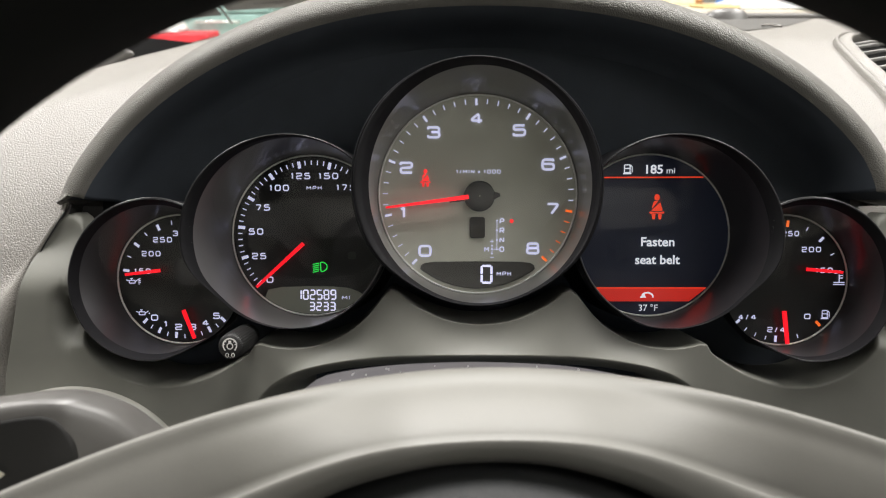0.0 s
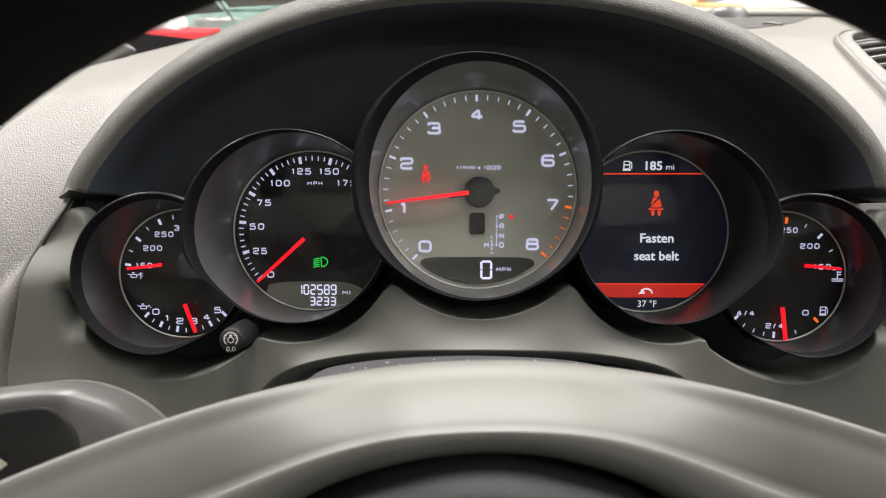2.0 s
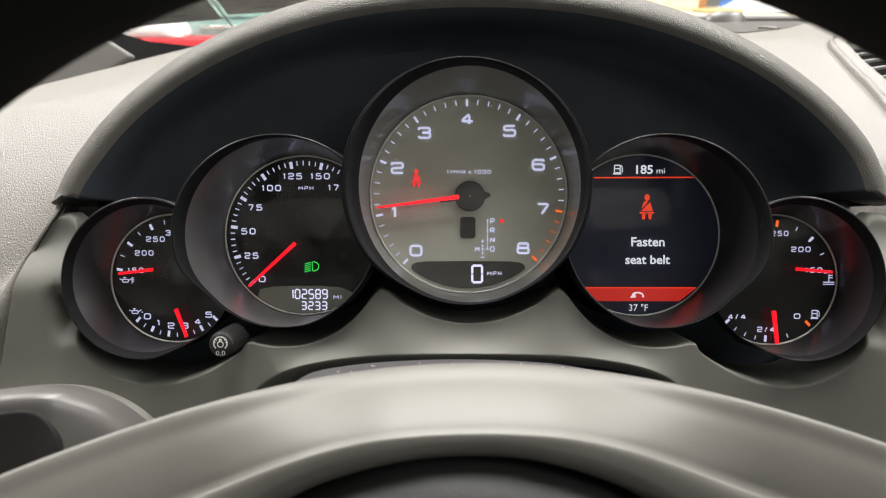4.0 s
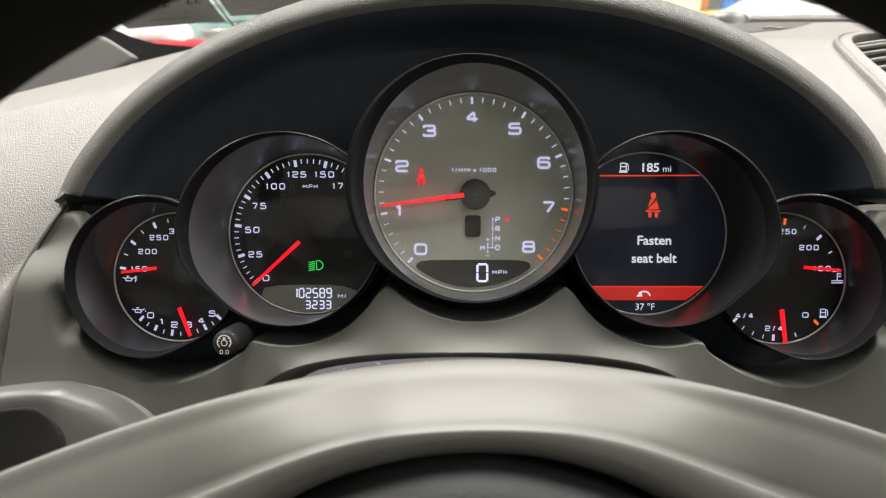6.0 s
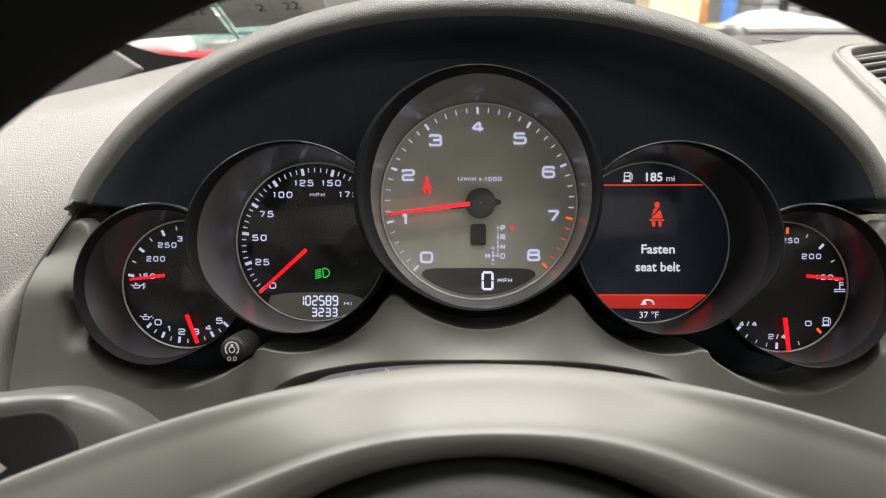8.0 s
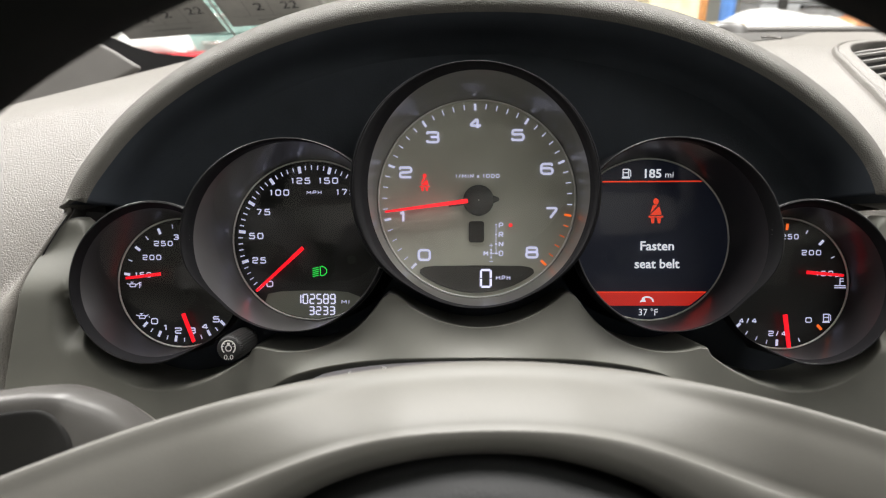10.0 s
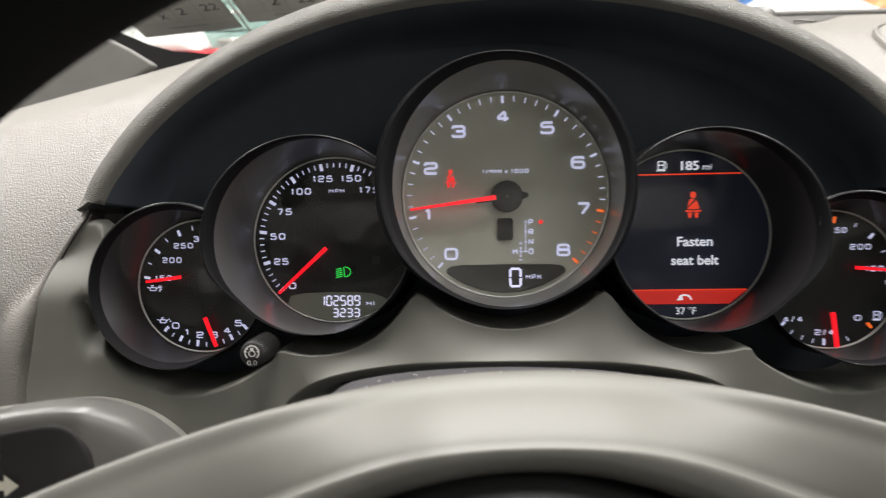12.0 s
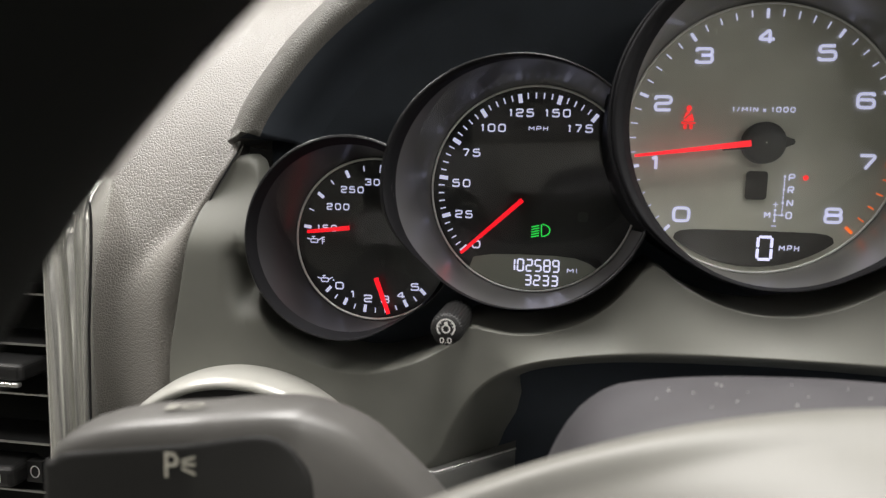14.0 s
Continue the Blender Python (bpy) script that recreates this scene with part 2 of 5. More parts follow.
STROKES = {"0": [[(0, 0), (0, 1), (1, 1), (1, 0), (0, 0)]], "1": [[(0.2, 0.78), (0.62, 1), (0.62, 0)]], "2": [[(0, 0.78), (0, 1), (1, 1), (1, 0.52), (0, 0.48), (0, 0), (1, 0)]],
           "3": [[(0, 0.80), (0, 1), (0.97, 1), (0.97, 0.52), (0.3, 0.52)], [(0.3, 0.52), (1, 0.52), (1, 0), (0, 0), (0, 0.2)]], "4": [[(0.72, 0), (0.72, 1), (0, 0.26), (1.02, 0.26)]],
           "5": [[(0.95, 1), (0.03, 1), (0.0, 0.56), (1, 0.60), (1, 0), (0, 0), (0, 0.2)]], "6": [[(0.95, 0.82), (0.95, 1), (0, 1), (0, 0), (1, 0), (1, 0.56), (0, 0.56)]],
           "7": [[(0, 1), (1, 1), (0.35, 0)]], "8": [[(0.04, 0.54), (0.04, 1), (0.96, 1), (0.96, 0.54), (0.04, 0.54)], [(0, 0.54), (0, 0), (1, 0), (1, 0.54), (0, 0.54)]],
           "/": [[(0.1, 0), (0.9, 1)]], "M": [[(0, 0), (0, 1), (0.5, 0.3), (1, 1), (1, 0)]], "P": [[(0, 0), (0, 1), (1, 1), (1, 0.42), (0, 0.42)]], "H": [[(0, 0), (0, 1)], [(1, 0), (1, 1)], [(0, 0.5), (1, 0.5)]],
           "I": [[(0.5, 0), (0.5, 1)]], "N": [[(0, 0), (0, 1), (1, 0), (1, 1)]], "x": [[(0, 0), (1, 0.7)], [(0, 0.7), (1, 0)]], "R": [[(0, 0), (0, 1), (1, 1), (1, 0.45), (0, 0.45)], [(0.45, 0.45), (1, 0)]], "D": [[(0, 0), (0, 1), (1, 1), (1, 0), (0, 0)]], " ": []}
WIDTHS = {"1": 0.62, "/": 0.6, "I": 0.3, "M": 1.2, "x": 0.8, " ": 0.15}


def ribbon(points, y, w, corner):
    """A flat band of width w along (x, z) points, its corners rounded."""
    p = [Vector(q) for q in points]
    closed = (p[0] - p[-1]).length < 1e-7
    if closed:
        p = p[:-1]
    n, line = len(p), []
    for k in range(n):
        if not closed and k in (0, n - 1):
            line.append(p[k])
            continue
        a, b = p[k - 1], p[(k + 1) % n]
        c = min(corner, (a - p[k]).length * 0.48, (b - p[k]).length * 0.48)
        s, e = p[k] + (a - p[k]).normalized() * c, p[k] + (b - p[k]).normalized() * c
        line += [(1 - t) ** 2 * s + 2 * t * (1 - t) * p[k] + t * t * e for t in (0, 0.25, 0.5, 0.75, 1)]
    rows = []
    m = len(line)
    for k in range(m):
        a, b = (line[k - 1], line[(k + 1) % m]) if closed else (line[max(0, k - 1)], line[min(m - 1, k + 1)])
        d = (b - a).normalized()
        s = Vector((-d.y, d.x)) * w / 2
        rows.append([(line[k].x + s.x, y, line[k].y + s.y), (line[k].x - s.x, y, line[k].y - s.y)])
    if closed:
        rows.append(rows[0])
    return grid("ribbon", rows, smooth=False)


def figures(text, cx, cz, y, height, width):
    """Wide squarish figures and capitals, centred on (cx, cz)."""
    wide = [WIDTHS.get(s, 1.0) for s in text]
    t = 0.19 * height
    gap = 0.34
    unit = width / (sum(wide) + gap * (len(text) - 1))
    x, bits = cx - width / 2, []
    for s, k in zip(text, wide):
        w = k * unit
        for line in STROKES[s]:
            bits.append(ribbon([(x + t / 2 + (w - t) * a, cz - height / 2 + t / 2 + (height - t) * b) for a, b in line], y, t, 0.26 * height))
        x += w + gap * unit
    return joined("figures", bits)


# ---- workshop and car shell ----
def box(name, x0, x1, y0, y1, z0, z1):
    v = [(x, y, z) for x in (x0, x1) for y in (y0, y1) for z in (z0, z1)]
    return mesh(name, v, [(0, 1, 3, 2), (4, 6, 7, 5), (0, 4, 5, 1), (2, 3, 7, 6), (0, 2, 6, 4), (1, 5, 7, 3)], False)


CONCRETE = surface("workshop_concrete", (0.30, 0.29, 0.27), 0.7, grain=0.3, size=0.01, stain=0.4)
WALLPAINT = surface("workshop_wall_paint", (0.62, 0.62, 0.58), 0.8, grain=0.2, size=0.01, stain=0.6)
CEILPAINT = surface("workshop_ceiling_paint", (0.6, 0.6, 0.58), 0.85, grain=0.2, size=0.02, stain=0.6)
# grey of the unseen rear wall, chosen for its reflection in the lenses
REARGREY = surface("grey_rear_reflector", (0.26, 0.25, 0.235), 0.55, grain=0.2, size=0.002, stain=0.2)
HEADLINER = surface("dark_headliner_cloth", (0.05, 0.05, 0.05), 0.9, grain=0.4, size=0.002)
CARPET = surface("black_cabin_carpet", (0.015, 0.015, 0.016), 0.95, grain=0.5, size=0.003)
SAME = Matrix.Identity(4)
single("floor", box("floor", -5, 5, -6, 7, -0.2, 0), CONCRETE, "grey concrete workshop floor", "floor", "structure", m=SAME)
single("ceiling", box("ceiling", -5, 5, -6, 7, 3.3, 3.5), CEILPAINT, "pale painted workshop ceiling", "ceiling", "structure", m=SAME)
for nm, b in (("wall_north", (-5, 5, 7, 7.2, 0, 3.3)), ("wall_south", (-5, 5, -6.2, -6, 0, 3.3)), ("wall_west", (-5.2, -5, -6.2, 7.2, 0, 3.3)), ("wall_east", (5, 5.2, -6.2, 7.2, 0, 3.3))):
    single(nm, box(nm, *b), WALLPAINT, "pale painted workshop wall", "wall", "structure", m=SAME)
# unseen roof strips; the openings between them are added to light the dials
for x0, x1, y0, y1 in ((-0.6, 1.25, -0.36, -0.12), (-0.6, 1.25, -1.12, -1.0), (-0.6, 1.25, -2.4, -2.0), (-0.6, -0.40, -2.0, -0.36), (0.92, 1.25, -2.0, -0.36)):
    single("cabin_roof", box("cabin_roof", x0, x1, y0, y1, 1.50, 1.56), HEADLINER, "unseen dark cabin roof with openings added to let light in", "roof", "structure", m=SAME)
single("cabin_floor", box("cabin_floor", -0.62, 1.3, -2.4, 0.5, 0.42, 0.5), CARPET, "black carpeted cabin floor", "floor", "structure", m=SAME)
single("cabin_back", box("cabin_back", -0.62, 1.3, -2.5, -2.4, 0.42, 1.3), REARGREY, "unseen grey cabin rear wall, coloured to reflect in the dial lenses", "wall", "structure", m=SAME)
single("cabin_side", box("cabin_side", 1.25, 1.3, -2.4, 0.5, 0.5, 1.15), HEADLINER, "dark passenger side door panel", "wall", "structure", m=SAME)
single("firewall", box("firewall", -0.62, 1.3, 0.46, 0.52, 0.42, 1.06), CARPET, "dark firewall behind the dashboard", "wall", "structure", m=SAME)

# windscreen, a leaning pane with its black printed border
up = Vector((0, -0.84, 0.54))
base = Vector((0, 0.475, 1.118))


def on_glass(x, s, off=0.0):
    return tuple(base + up * s + Vector((x, 0, 0)) - Vector((0, 0.54, 0.84)) * off)


pane = single("windscreen", grid("windscreen", [[on_glass(x, s) for x in np.linspace(-0.62, 1.2, 12)] for s in (-0.05, 0.24, 0.48, 0.71)]), GLASS, "clear leaning windscreen", "window", "structure", m=SAME)
pane.visible_shadow = False


# ---- dashboard ----
def drop(x):
    return -0.24 * max(0, abs(x) - 0.2) if x < 0 else 0.0


FACE = [(0.022, -0.30), (0.007, -0.17), (0.002, -0.12), (0.0005, -0.09), (0.0008, -0.065), (0.003, -0.047), (0.0085, -0.030), (0.0165, -0.010), (0.026, 0.010), (0.0375, 0.030), (0.053, 0.052), (0.075, 0.0745), (0.11, 0.092), (0.17, 0.117), (0.27, 0.157), (0.43, 0.2165)]


SLOPE = [(0.012, -0.30), (0.014, -0.10), (0.02, -0.05), (0.03, 0.01), (0.05, 0.036), (0.08, 0.066), (0.11, 0.092), (0.135, 0.111), (0.155, 0.1215), (0.18, 0.1305), (0.22, 0.144), (0.3, 0.171), (0.43, 0.2165)]


def dash_rows(xs, profile, z0, z1):
    line = [p for p in spline(profile, 120) if z0 <= p[1] <= z1]
    return [[(x, y, z + drop(x) * min(1, max(0, (z + 0.08) / 0.15))) for y, z in line] for x in xs]


SEAM = spline([(-0.2250, -0.31), (-0.2240, -0.12), (-0.2235, -0.10), (-0.2223, -0.08), (-0.2185, -0.062), (-0.2155, -0.044), (-0.2108, -0.027), (-0.2030, -0.0135), (-0.2000, -0.0045), (-0.2060, 0.004), (-0.2025, 0.015), (-0.193, 0.03), (-0.180, 0.05), (-0.183, 0.075), (-0.185, 0.30)], 300)


def ease(k):
    k = min(1.0, max(0.0, k))
    return k * k * (3 - 2 * k)


def swollen(v, y, z):
    """The padded leather swells to a ridge along the seam; v runs from the vent to the seam."""
    edge = float(np.interp(z, SEAM[:, 1], SEAM[:, 0]))
    x = -0.2795 + v * (edge + 0.2795)
    d = edge - x
    g = ease((0.035 - z) / 0.05)
    wide = 0.016 + 0.034 * ease((-0.02 - z) / 0.05)
    ridge = float(np.interp(z, (-0.3, -0.08, -0.03, 0.0, 0.028), (-0.020, -0.023, -0.030, -0.027, -0.017)))
    y += g * ((ridge - y) * ease(1 - d / wide) + 0.010 * max(0.0, 1 - d / 0.014) ** 2)
    return (x, y, z + drop(x) * min(1, max(0, (z + 0.08) / 0.15)))


VENTHOLE = [(0.6 * a + 0.4 * b, 0.6 * c + 0.4 * d) for (a, c), (b, d) in zip(
    ((0.262, 0.030), (0.2563, 0.0600), (0.2551, 0.0875), (0.2544, 0.1005), (0.2557, 0.1240), (0.2575, 0.1320), (0.2640, 0.1430), (0.2780, 0.1560), (0.3100, 0.1750), (0.38, 0.186), (0.43, 0.17), (0.43, 0.05), (0.36, 0.022)),
    ((0.279, 0.046), (0.2715, 0.0750), (0.2680, 0.1045), (0.2676, 0.1125), (0.2692, 0.1290), (0.2710, 0.1345), (0.2770, 0.1430), (0.2900, 0.1530), (0.3150, 0.1650), (0.375, 0.172), (0.412, 0.158), (0.415, 0.062), (0.36, 0.038)))]


def off_vent(x, y, z):
    inside = False
    for (ax, ay), (bx, by) in zip(VENTHOLE, VENTHOLE[1:] + VENTHOLE[:1]):
        if (ay > y) != (by > y) and x < ax + (y - ay) / (by - ay) * (bx - ax):
            inside = not inside
    return not inside


# Lines of the side vent's frame at several heights: bead, groove, bright line and band
VENTZ = (-0.25, -0.12, -0.0885, -0.053, -0.038, -0.025, -0.010)
VENTX = ((-0.2950, -0.2942, -0.2939, -0.2934, -0.2936, -0.2946, -0.2965), (-0.2852, -0.2858, -0.2862, -0.2874, -0.2886, -0.2906, -0.2935), (-0.2838, -0.2840, -0.2842, -0.2847, -0.2853, -0.2870, -0.2895), (-0.2828, -0.2828, -0.2828, -0.2829, -0.2834, -0.2850, -0.2875), (-0.2800, -0.2788, -0.2781, -0.2754, -0.2747, -0.2757, -0.2775))


def vent_line(k, z):
    return float(np.interp(z, VENTZ, VENTX[k]))


dash = thing("dashboard", "pale grey leather dashboard around the instruments", "dashboard", kind="structure")
line = [p for p in spline(FACE, 120) if -0.31 <= p[1] <= 0.3]
rows = dash_rows(np.linspace(-0.62, -0.2795, 30), FACE, -0.31, 0.3) + [[swollen(v, y, z) for y, z in line] for v in np.linspace(0, 1, 70)[1:]]
part("dash_skin", grid("dash_skin", rows, keep=lambda x, y, z: x > -0.2795 or z > max(-0.046, -0.017 - 0.9 * max(0.0, -0.2775 - x))), DASH, dash, "pale grey grained leather")
part("dash_skin", grid("dash_skin", dash_rows(np.r_[np.linspace(0.185, 0.25, 14), np.linspace(0.25, 0.44, 96)[1:], np.linspace(0.44, 1.1, 30)[1:]], SLOPE, -0.31, 0.3), keep=off_vent), DASH, dash, "pale grey grained leather")
part("dash_skin", grid("dash_skin", dash_rows(np.linspace(-0.185, 0.185, 20), FACE, 0.07, 0.3)), DASH, dash)
for ob in dash.children:
    solid(ob, 0.004, 1)
seam_line = [swollen(1.0, float(np.interp(z, [p[1] for p in line], [p[0] for p in line])), z) for z in np.linspace(-0.25, -0.008, 60)]
part("seam", tube("seam", [(x + 0.0003, y - 0.0004, z) for x, y, z in seam_line], 0.0004, 6), FRIT, dash, "dark seam beside the fascia")
part("seam", tube("seam", [(vent_line(4, z) + 0.0006, -0.0030, z) for z in np.linspace(-0.25, -0.030, 40)], 0.0005, 6), FRIT, dash, "dark seam beside the vent")
part("rear_trim", tube("rear_trim", [(x, 0.432, 0.2195 + drop(x)) for x in np.linspace(0.1, 1.1, 20)], 0.004, 8), PILLAR, dash, "grey strip along the glass")

# pillar trim and glass border
bevelled(part("pillar_trim", flat("pillar_trim", [(-0.50, 0.08), (-0.4145, 0.155), (-0.38, 0.181), (-0.345, 0.163), (-0.318, 0.146), (-0.365, 0.120), (-0.42, 0.08)], 0.31, 0.008), PILLAR, dash, "pale pillar trim"), 0.0075, 4)
part("glass_border", flat("glass_border", [(-0.43, 0.215), (-0.398, 0.204), (-0.37, 0.189), (-0.345, 0.178), (-0.322, 0.1715), (-0.27, 0.166), (-0.27, 0.12), (-0.33, 0.14), (-0.37, 0.17), (-0.45, 0.2)], 0.35, 0.006), FRIT, dash, "black border of the glass")

# ---- instrument hood ----
HALF, HIGH = 0.2106, 0.1090


def arch(count=150):
    t = np.linspace(-1, 1, 90)
    x = HALF * np.sin(t * math.pi / 2)
    z = HIGH * np.maximum(0, 1 - np.abs(x / HALF) ** 2.2) ** 0.66
    x = x + 0.003 * np.minimum(1, z / 0.03)
    tip = [(-0.2094, -0.0046), (-0.2101, -0.0022)]
    return spline(tip + list(zip(x[1:-1], z[1:-1])) + [(-a, b) for a, b in tip[::-1]], count)


def hood_rows(profile):
    p = arch()
    d = np.gradient(p, axis=0)
    nrm = np.column_stack([-d[:, 1], d[:, 0]])
    nrm /= np.linalg.norm(nrm, axis=1)[:, None]
    # towards the tips the lip thins to a rounded end
    s = np.r_[0, np.cumsum(np.linalg.norm(np.diff(p, axis=0), axis=1))]
    thin = np.minimum(1, 0.5 + 0.5 * np.sqrt(np.minimum(s, s[-1] - s) / 0.008))
    return [[(q[0] + o * k * m[0], y, q[1] + o * k * m[1]) for q, m, k in zip(p, nrm, thin)] for o, y in profile]


hood = thing("instrument_hood", "dark grey leather hood arching over the instruments", "hood")
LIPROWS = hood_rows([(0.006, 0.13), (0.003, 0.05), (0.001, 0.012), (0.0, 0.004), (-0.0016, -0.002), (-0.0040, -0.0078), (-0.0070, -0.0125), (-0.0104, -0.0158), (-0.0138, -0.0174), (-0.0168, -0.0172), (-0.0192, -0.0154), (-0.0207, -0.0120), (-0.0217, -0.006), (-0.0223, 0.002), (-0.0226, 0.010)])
# the leather ends where the lip turns into shade; black takes over
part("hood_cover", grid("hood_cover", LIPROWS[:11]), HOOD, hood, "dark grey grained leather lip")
for end in (0, -1):
    # each end is closed by a softly domed cap
    loop = [Vector(row[end]) for row in LIPROWS[2:]]
    mid = sum(loop, Vector()) / len(loop)
    loop = loop[1:]
    caps = [[tuple(mid + (p - mid) * k - Vector((0, 0, h))) for p in loop] for k, h in ((1.0, 0.0), (0.9, 0.0005), (0.6, 0.0009), (0.02, 0.001))]
    part("lip_end", grid("lip_end", caps, True), HOOD, hood)
# the front rows put the shaded underside of the leather lip into black
part("hood_liner", grid("hood_liner", hood_rows([(-0.0192, -0.0154), (-0.0207, -0.0120), (-0.0217, -0.006), (-0.0223, 0.002), (-0.0228, 0.007), (-0.0238, 0.0112), (-0.0256, 0.0147), (-0.0285, 0.0172), (-0.033, 0.0192), (-0.042, 0.0205)])), LINER, hood, "black inner liner, its front rows painted as the lip's shade")
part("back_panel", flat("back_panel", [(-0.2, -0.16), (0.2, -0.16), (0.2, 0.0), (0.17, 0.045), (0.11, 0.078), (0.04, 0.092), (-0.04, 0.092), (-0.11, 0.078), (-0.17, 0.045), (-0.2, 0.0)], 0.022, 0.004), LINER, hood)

# ---- fascia under the gauges ----
CUTS = [(-0.149, -0.0460, 0.0430), (-0.088, -0.0240, 0.0475), (0, -0.004, 0.0560), (0.089, -0.0240, 0.0475), (0.150, -0.0460, 0.0430)]


def under(x):
    s = 0.006 + 0.008 * ease((abs(x) - 0.07) / 0.03)
    lows = [c[1] - math.sqrt(max(0, c[2] ** 2 - (x - c[0]) ** 2)) for c in CUTS if abs(x - c[0]) < c[2]] or [-0.004]
    return -s * math.log(sum(math.exp(-z / s) for z in lows))


def half_contours(count=150):
    top = [(-0.2238, -0.110), (-0.2226, -0.085), (-0.2185, -0.062), (-0.2153, -0.044), (-0.2125, -0.027), (-0.2060, -0.0125), (-0.2005, -0.0088), (-0.1968, -0.0078), (-0.1940, -0.0086), (-0.1920, -0.0125), (-0.1912, -0.021), (-0.1914, -0.035), (-0.1920, -0.047)]
    a = [(CUTS[0][0] + CUTS[0][2] * math.cos(t), CUTS[0][1] + CUTS[0][2] * math.sin(t)) for t in np.linspace(radians(192), radians(235), 8)]
    xs = np.linspace(a[-1][0], 0, 90)[1:]
    upper = np.array(top + a + [(x, under(x)) for x in xs])
    low = spline([(-0.2240, -0.1265), (-0.20, -0.1268), (-0.15, -0.1268), (-0.124, -0.1260), (-0.1155, -0.119), (-0.111, -0.108), (-0.101, -0.092), (-0.085, -0.0815), (-0.06, -0.0755), (-0.03, -0.0735), (0, -0.073)], 300)

    def even(p, n, lo, hi):
        s = np.r_[0, np.cumsum(np.linalg.norm(np.diff(p, axis=0), axis=1))]
        at = np.linspace(lo * s[-1], hi * s[-1], n)
        return np.column_stack([np.interp(at, s, p[:, k]) for k in (0, 1)])
    s = np.r_[0, np.cumsum(np.linalg.norm(np.diff(upper, axis=0), axis=1))] / np.linalg.norm(np.diff(upper, axis=0), axis=1).sum()
    ku = [0, s[len(top) - 1], s[len(top) + len(a) - 1], 0.60, 1]
    kl = [0, 0.135, 0.20, 0.47, 1]
    n = count // 4
    u = np.vstack([even(upper, n + 1, ku[k], ku[k + 1])[:-1 if k < 3 else None] for k in range(4)])
    l = np.vstack([even(low, n + 1, kl[k], kl[k + 1])[:-1 if k < 3 else None] for k in range(4)])
    return u, l


FASCIAY = -0.030


def roll(t):
    """The upper edge turns in sharply."""
    return 0.0030 * max(0, 1 - t / 0.034) ** 2.2


def pocket(x, z):
    """Beside each small gauge the fascia is scooped back a little."""
    return 0.011 * ease((0.003 - abs(x) + 0.1970) / 0.009) * ease((-0.0435 - z) / 0.005) * ease((z + 0.072) / 0.014) * ease((abs(x) - 0.176) / 0.008)


def ear(z):
    """Beside the small gauges the fascia steps back under the hood."""
    return 0.014 * ease((z + 0.046) / 0.03)


def lean(x):
    """In the middle the lower edge stands out towards the driver."""
    return 0.007 * ease((0.115 - abs(x)) / 0.06)


u, l = half_contours()
u = np.vstack([u, (u * (-1, 1))[::-1][1:]])
l = np.vstack([l, (l * (-1, 1))[::-1][1:]])
inner = np.gradient(l, axis=0)
inner = np.column_stack([inner[:, 1], -inner[:, 0]])
inner /= np.linalg.norm(inner, axis=1)[:, None]
rows = [[(a[0], FASCIAY + ear(a[1]) + pocket(*a) + (0.012 + 0.028 * ease((-0.03 - a[1]) / 0.035)), a[1]) for a in u], [(a[0], FASCIAY + ear(a[1]) + 0.009 + pocket(*a), a[1]) for a in u]]
for t in np.r_[0.002, 0.008, 0.016, 0.026, 0.04, 0.06, 0.08, np.linspace(0.10, 1, 32)]:
    rows.append([(a[0] + t * (b[0] - a[0]), FASCIAY + ear(a[1] + t * (b[1] - a[1])) + roll(t) + pocket(a[0] + t * (b[0] - a[0]), a[1] + t * (b[1] - a[1])) - lean(b[0]) * t * t, a[1] + t * (b[1] - a[1])) for a, b in zip(u, l)])
# round the column the edge turns in; at its sides it runs on as a broad slanting cheek
for off, back, wide, deep in ((0.0015, 0.0015, 0.0012, 0.0012), (0.004, 0.005, 0.0045, 0.0050), (0.006, 0.011, 0.010, 0.0115), (0.0075, 0.02, 0.016, 0.0185), (0.0082, 0.03, 0.022, 0.0255), (0.0085, 0.045, 0.024, 0.05)):
    rows.append([(b[0] + (off + k * (wide - off)) * i[0], FASCIAY + back + k * (deep - back) - lean(b[0]), b[1] + (off + k * (wide - off)) * i[1]) for b, i, k in ((b, i, ease((abs(b[0]) - 0.085) / 0.022)) for b, i in zip(l, inner))])
fascia = thing("instrument_fascia", "dark grey plastic fascia below the gauges", "fascia", kind="structure")
part("fascia_panel", grid("fascia_panel", rows), FASCIA, fascia)
part("seam", tube("seam", [(x - 0.0003, FASCIAY + ear(z) + 0.0026, z) for x, z in spline([(-0.2240, -0.1265), (-0.2238, -0.110), (-0.2226, -0.085), (-0.2185, -0.062), (-0.2153, -0.044), (-0.2125, -0.027)], 50)], 0.0006, 6), FRIT, fascia, "dark seam beside the leather")


def strip_top(x):
    return -0.1250 - 0.03 * min(0.03, max(0, x - 0.0865))


def strip_back(x):
    """Beside the column the strip bends back along the cheek."""
    return 0.85 * max(0.0, 0.1165 - x)


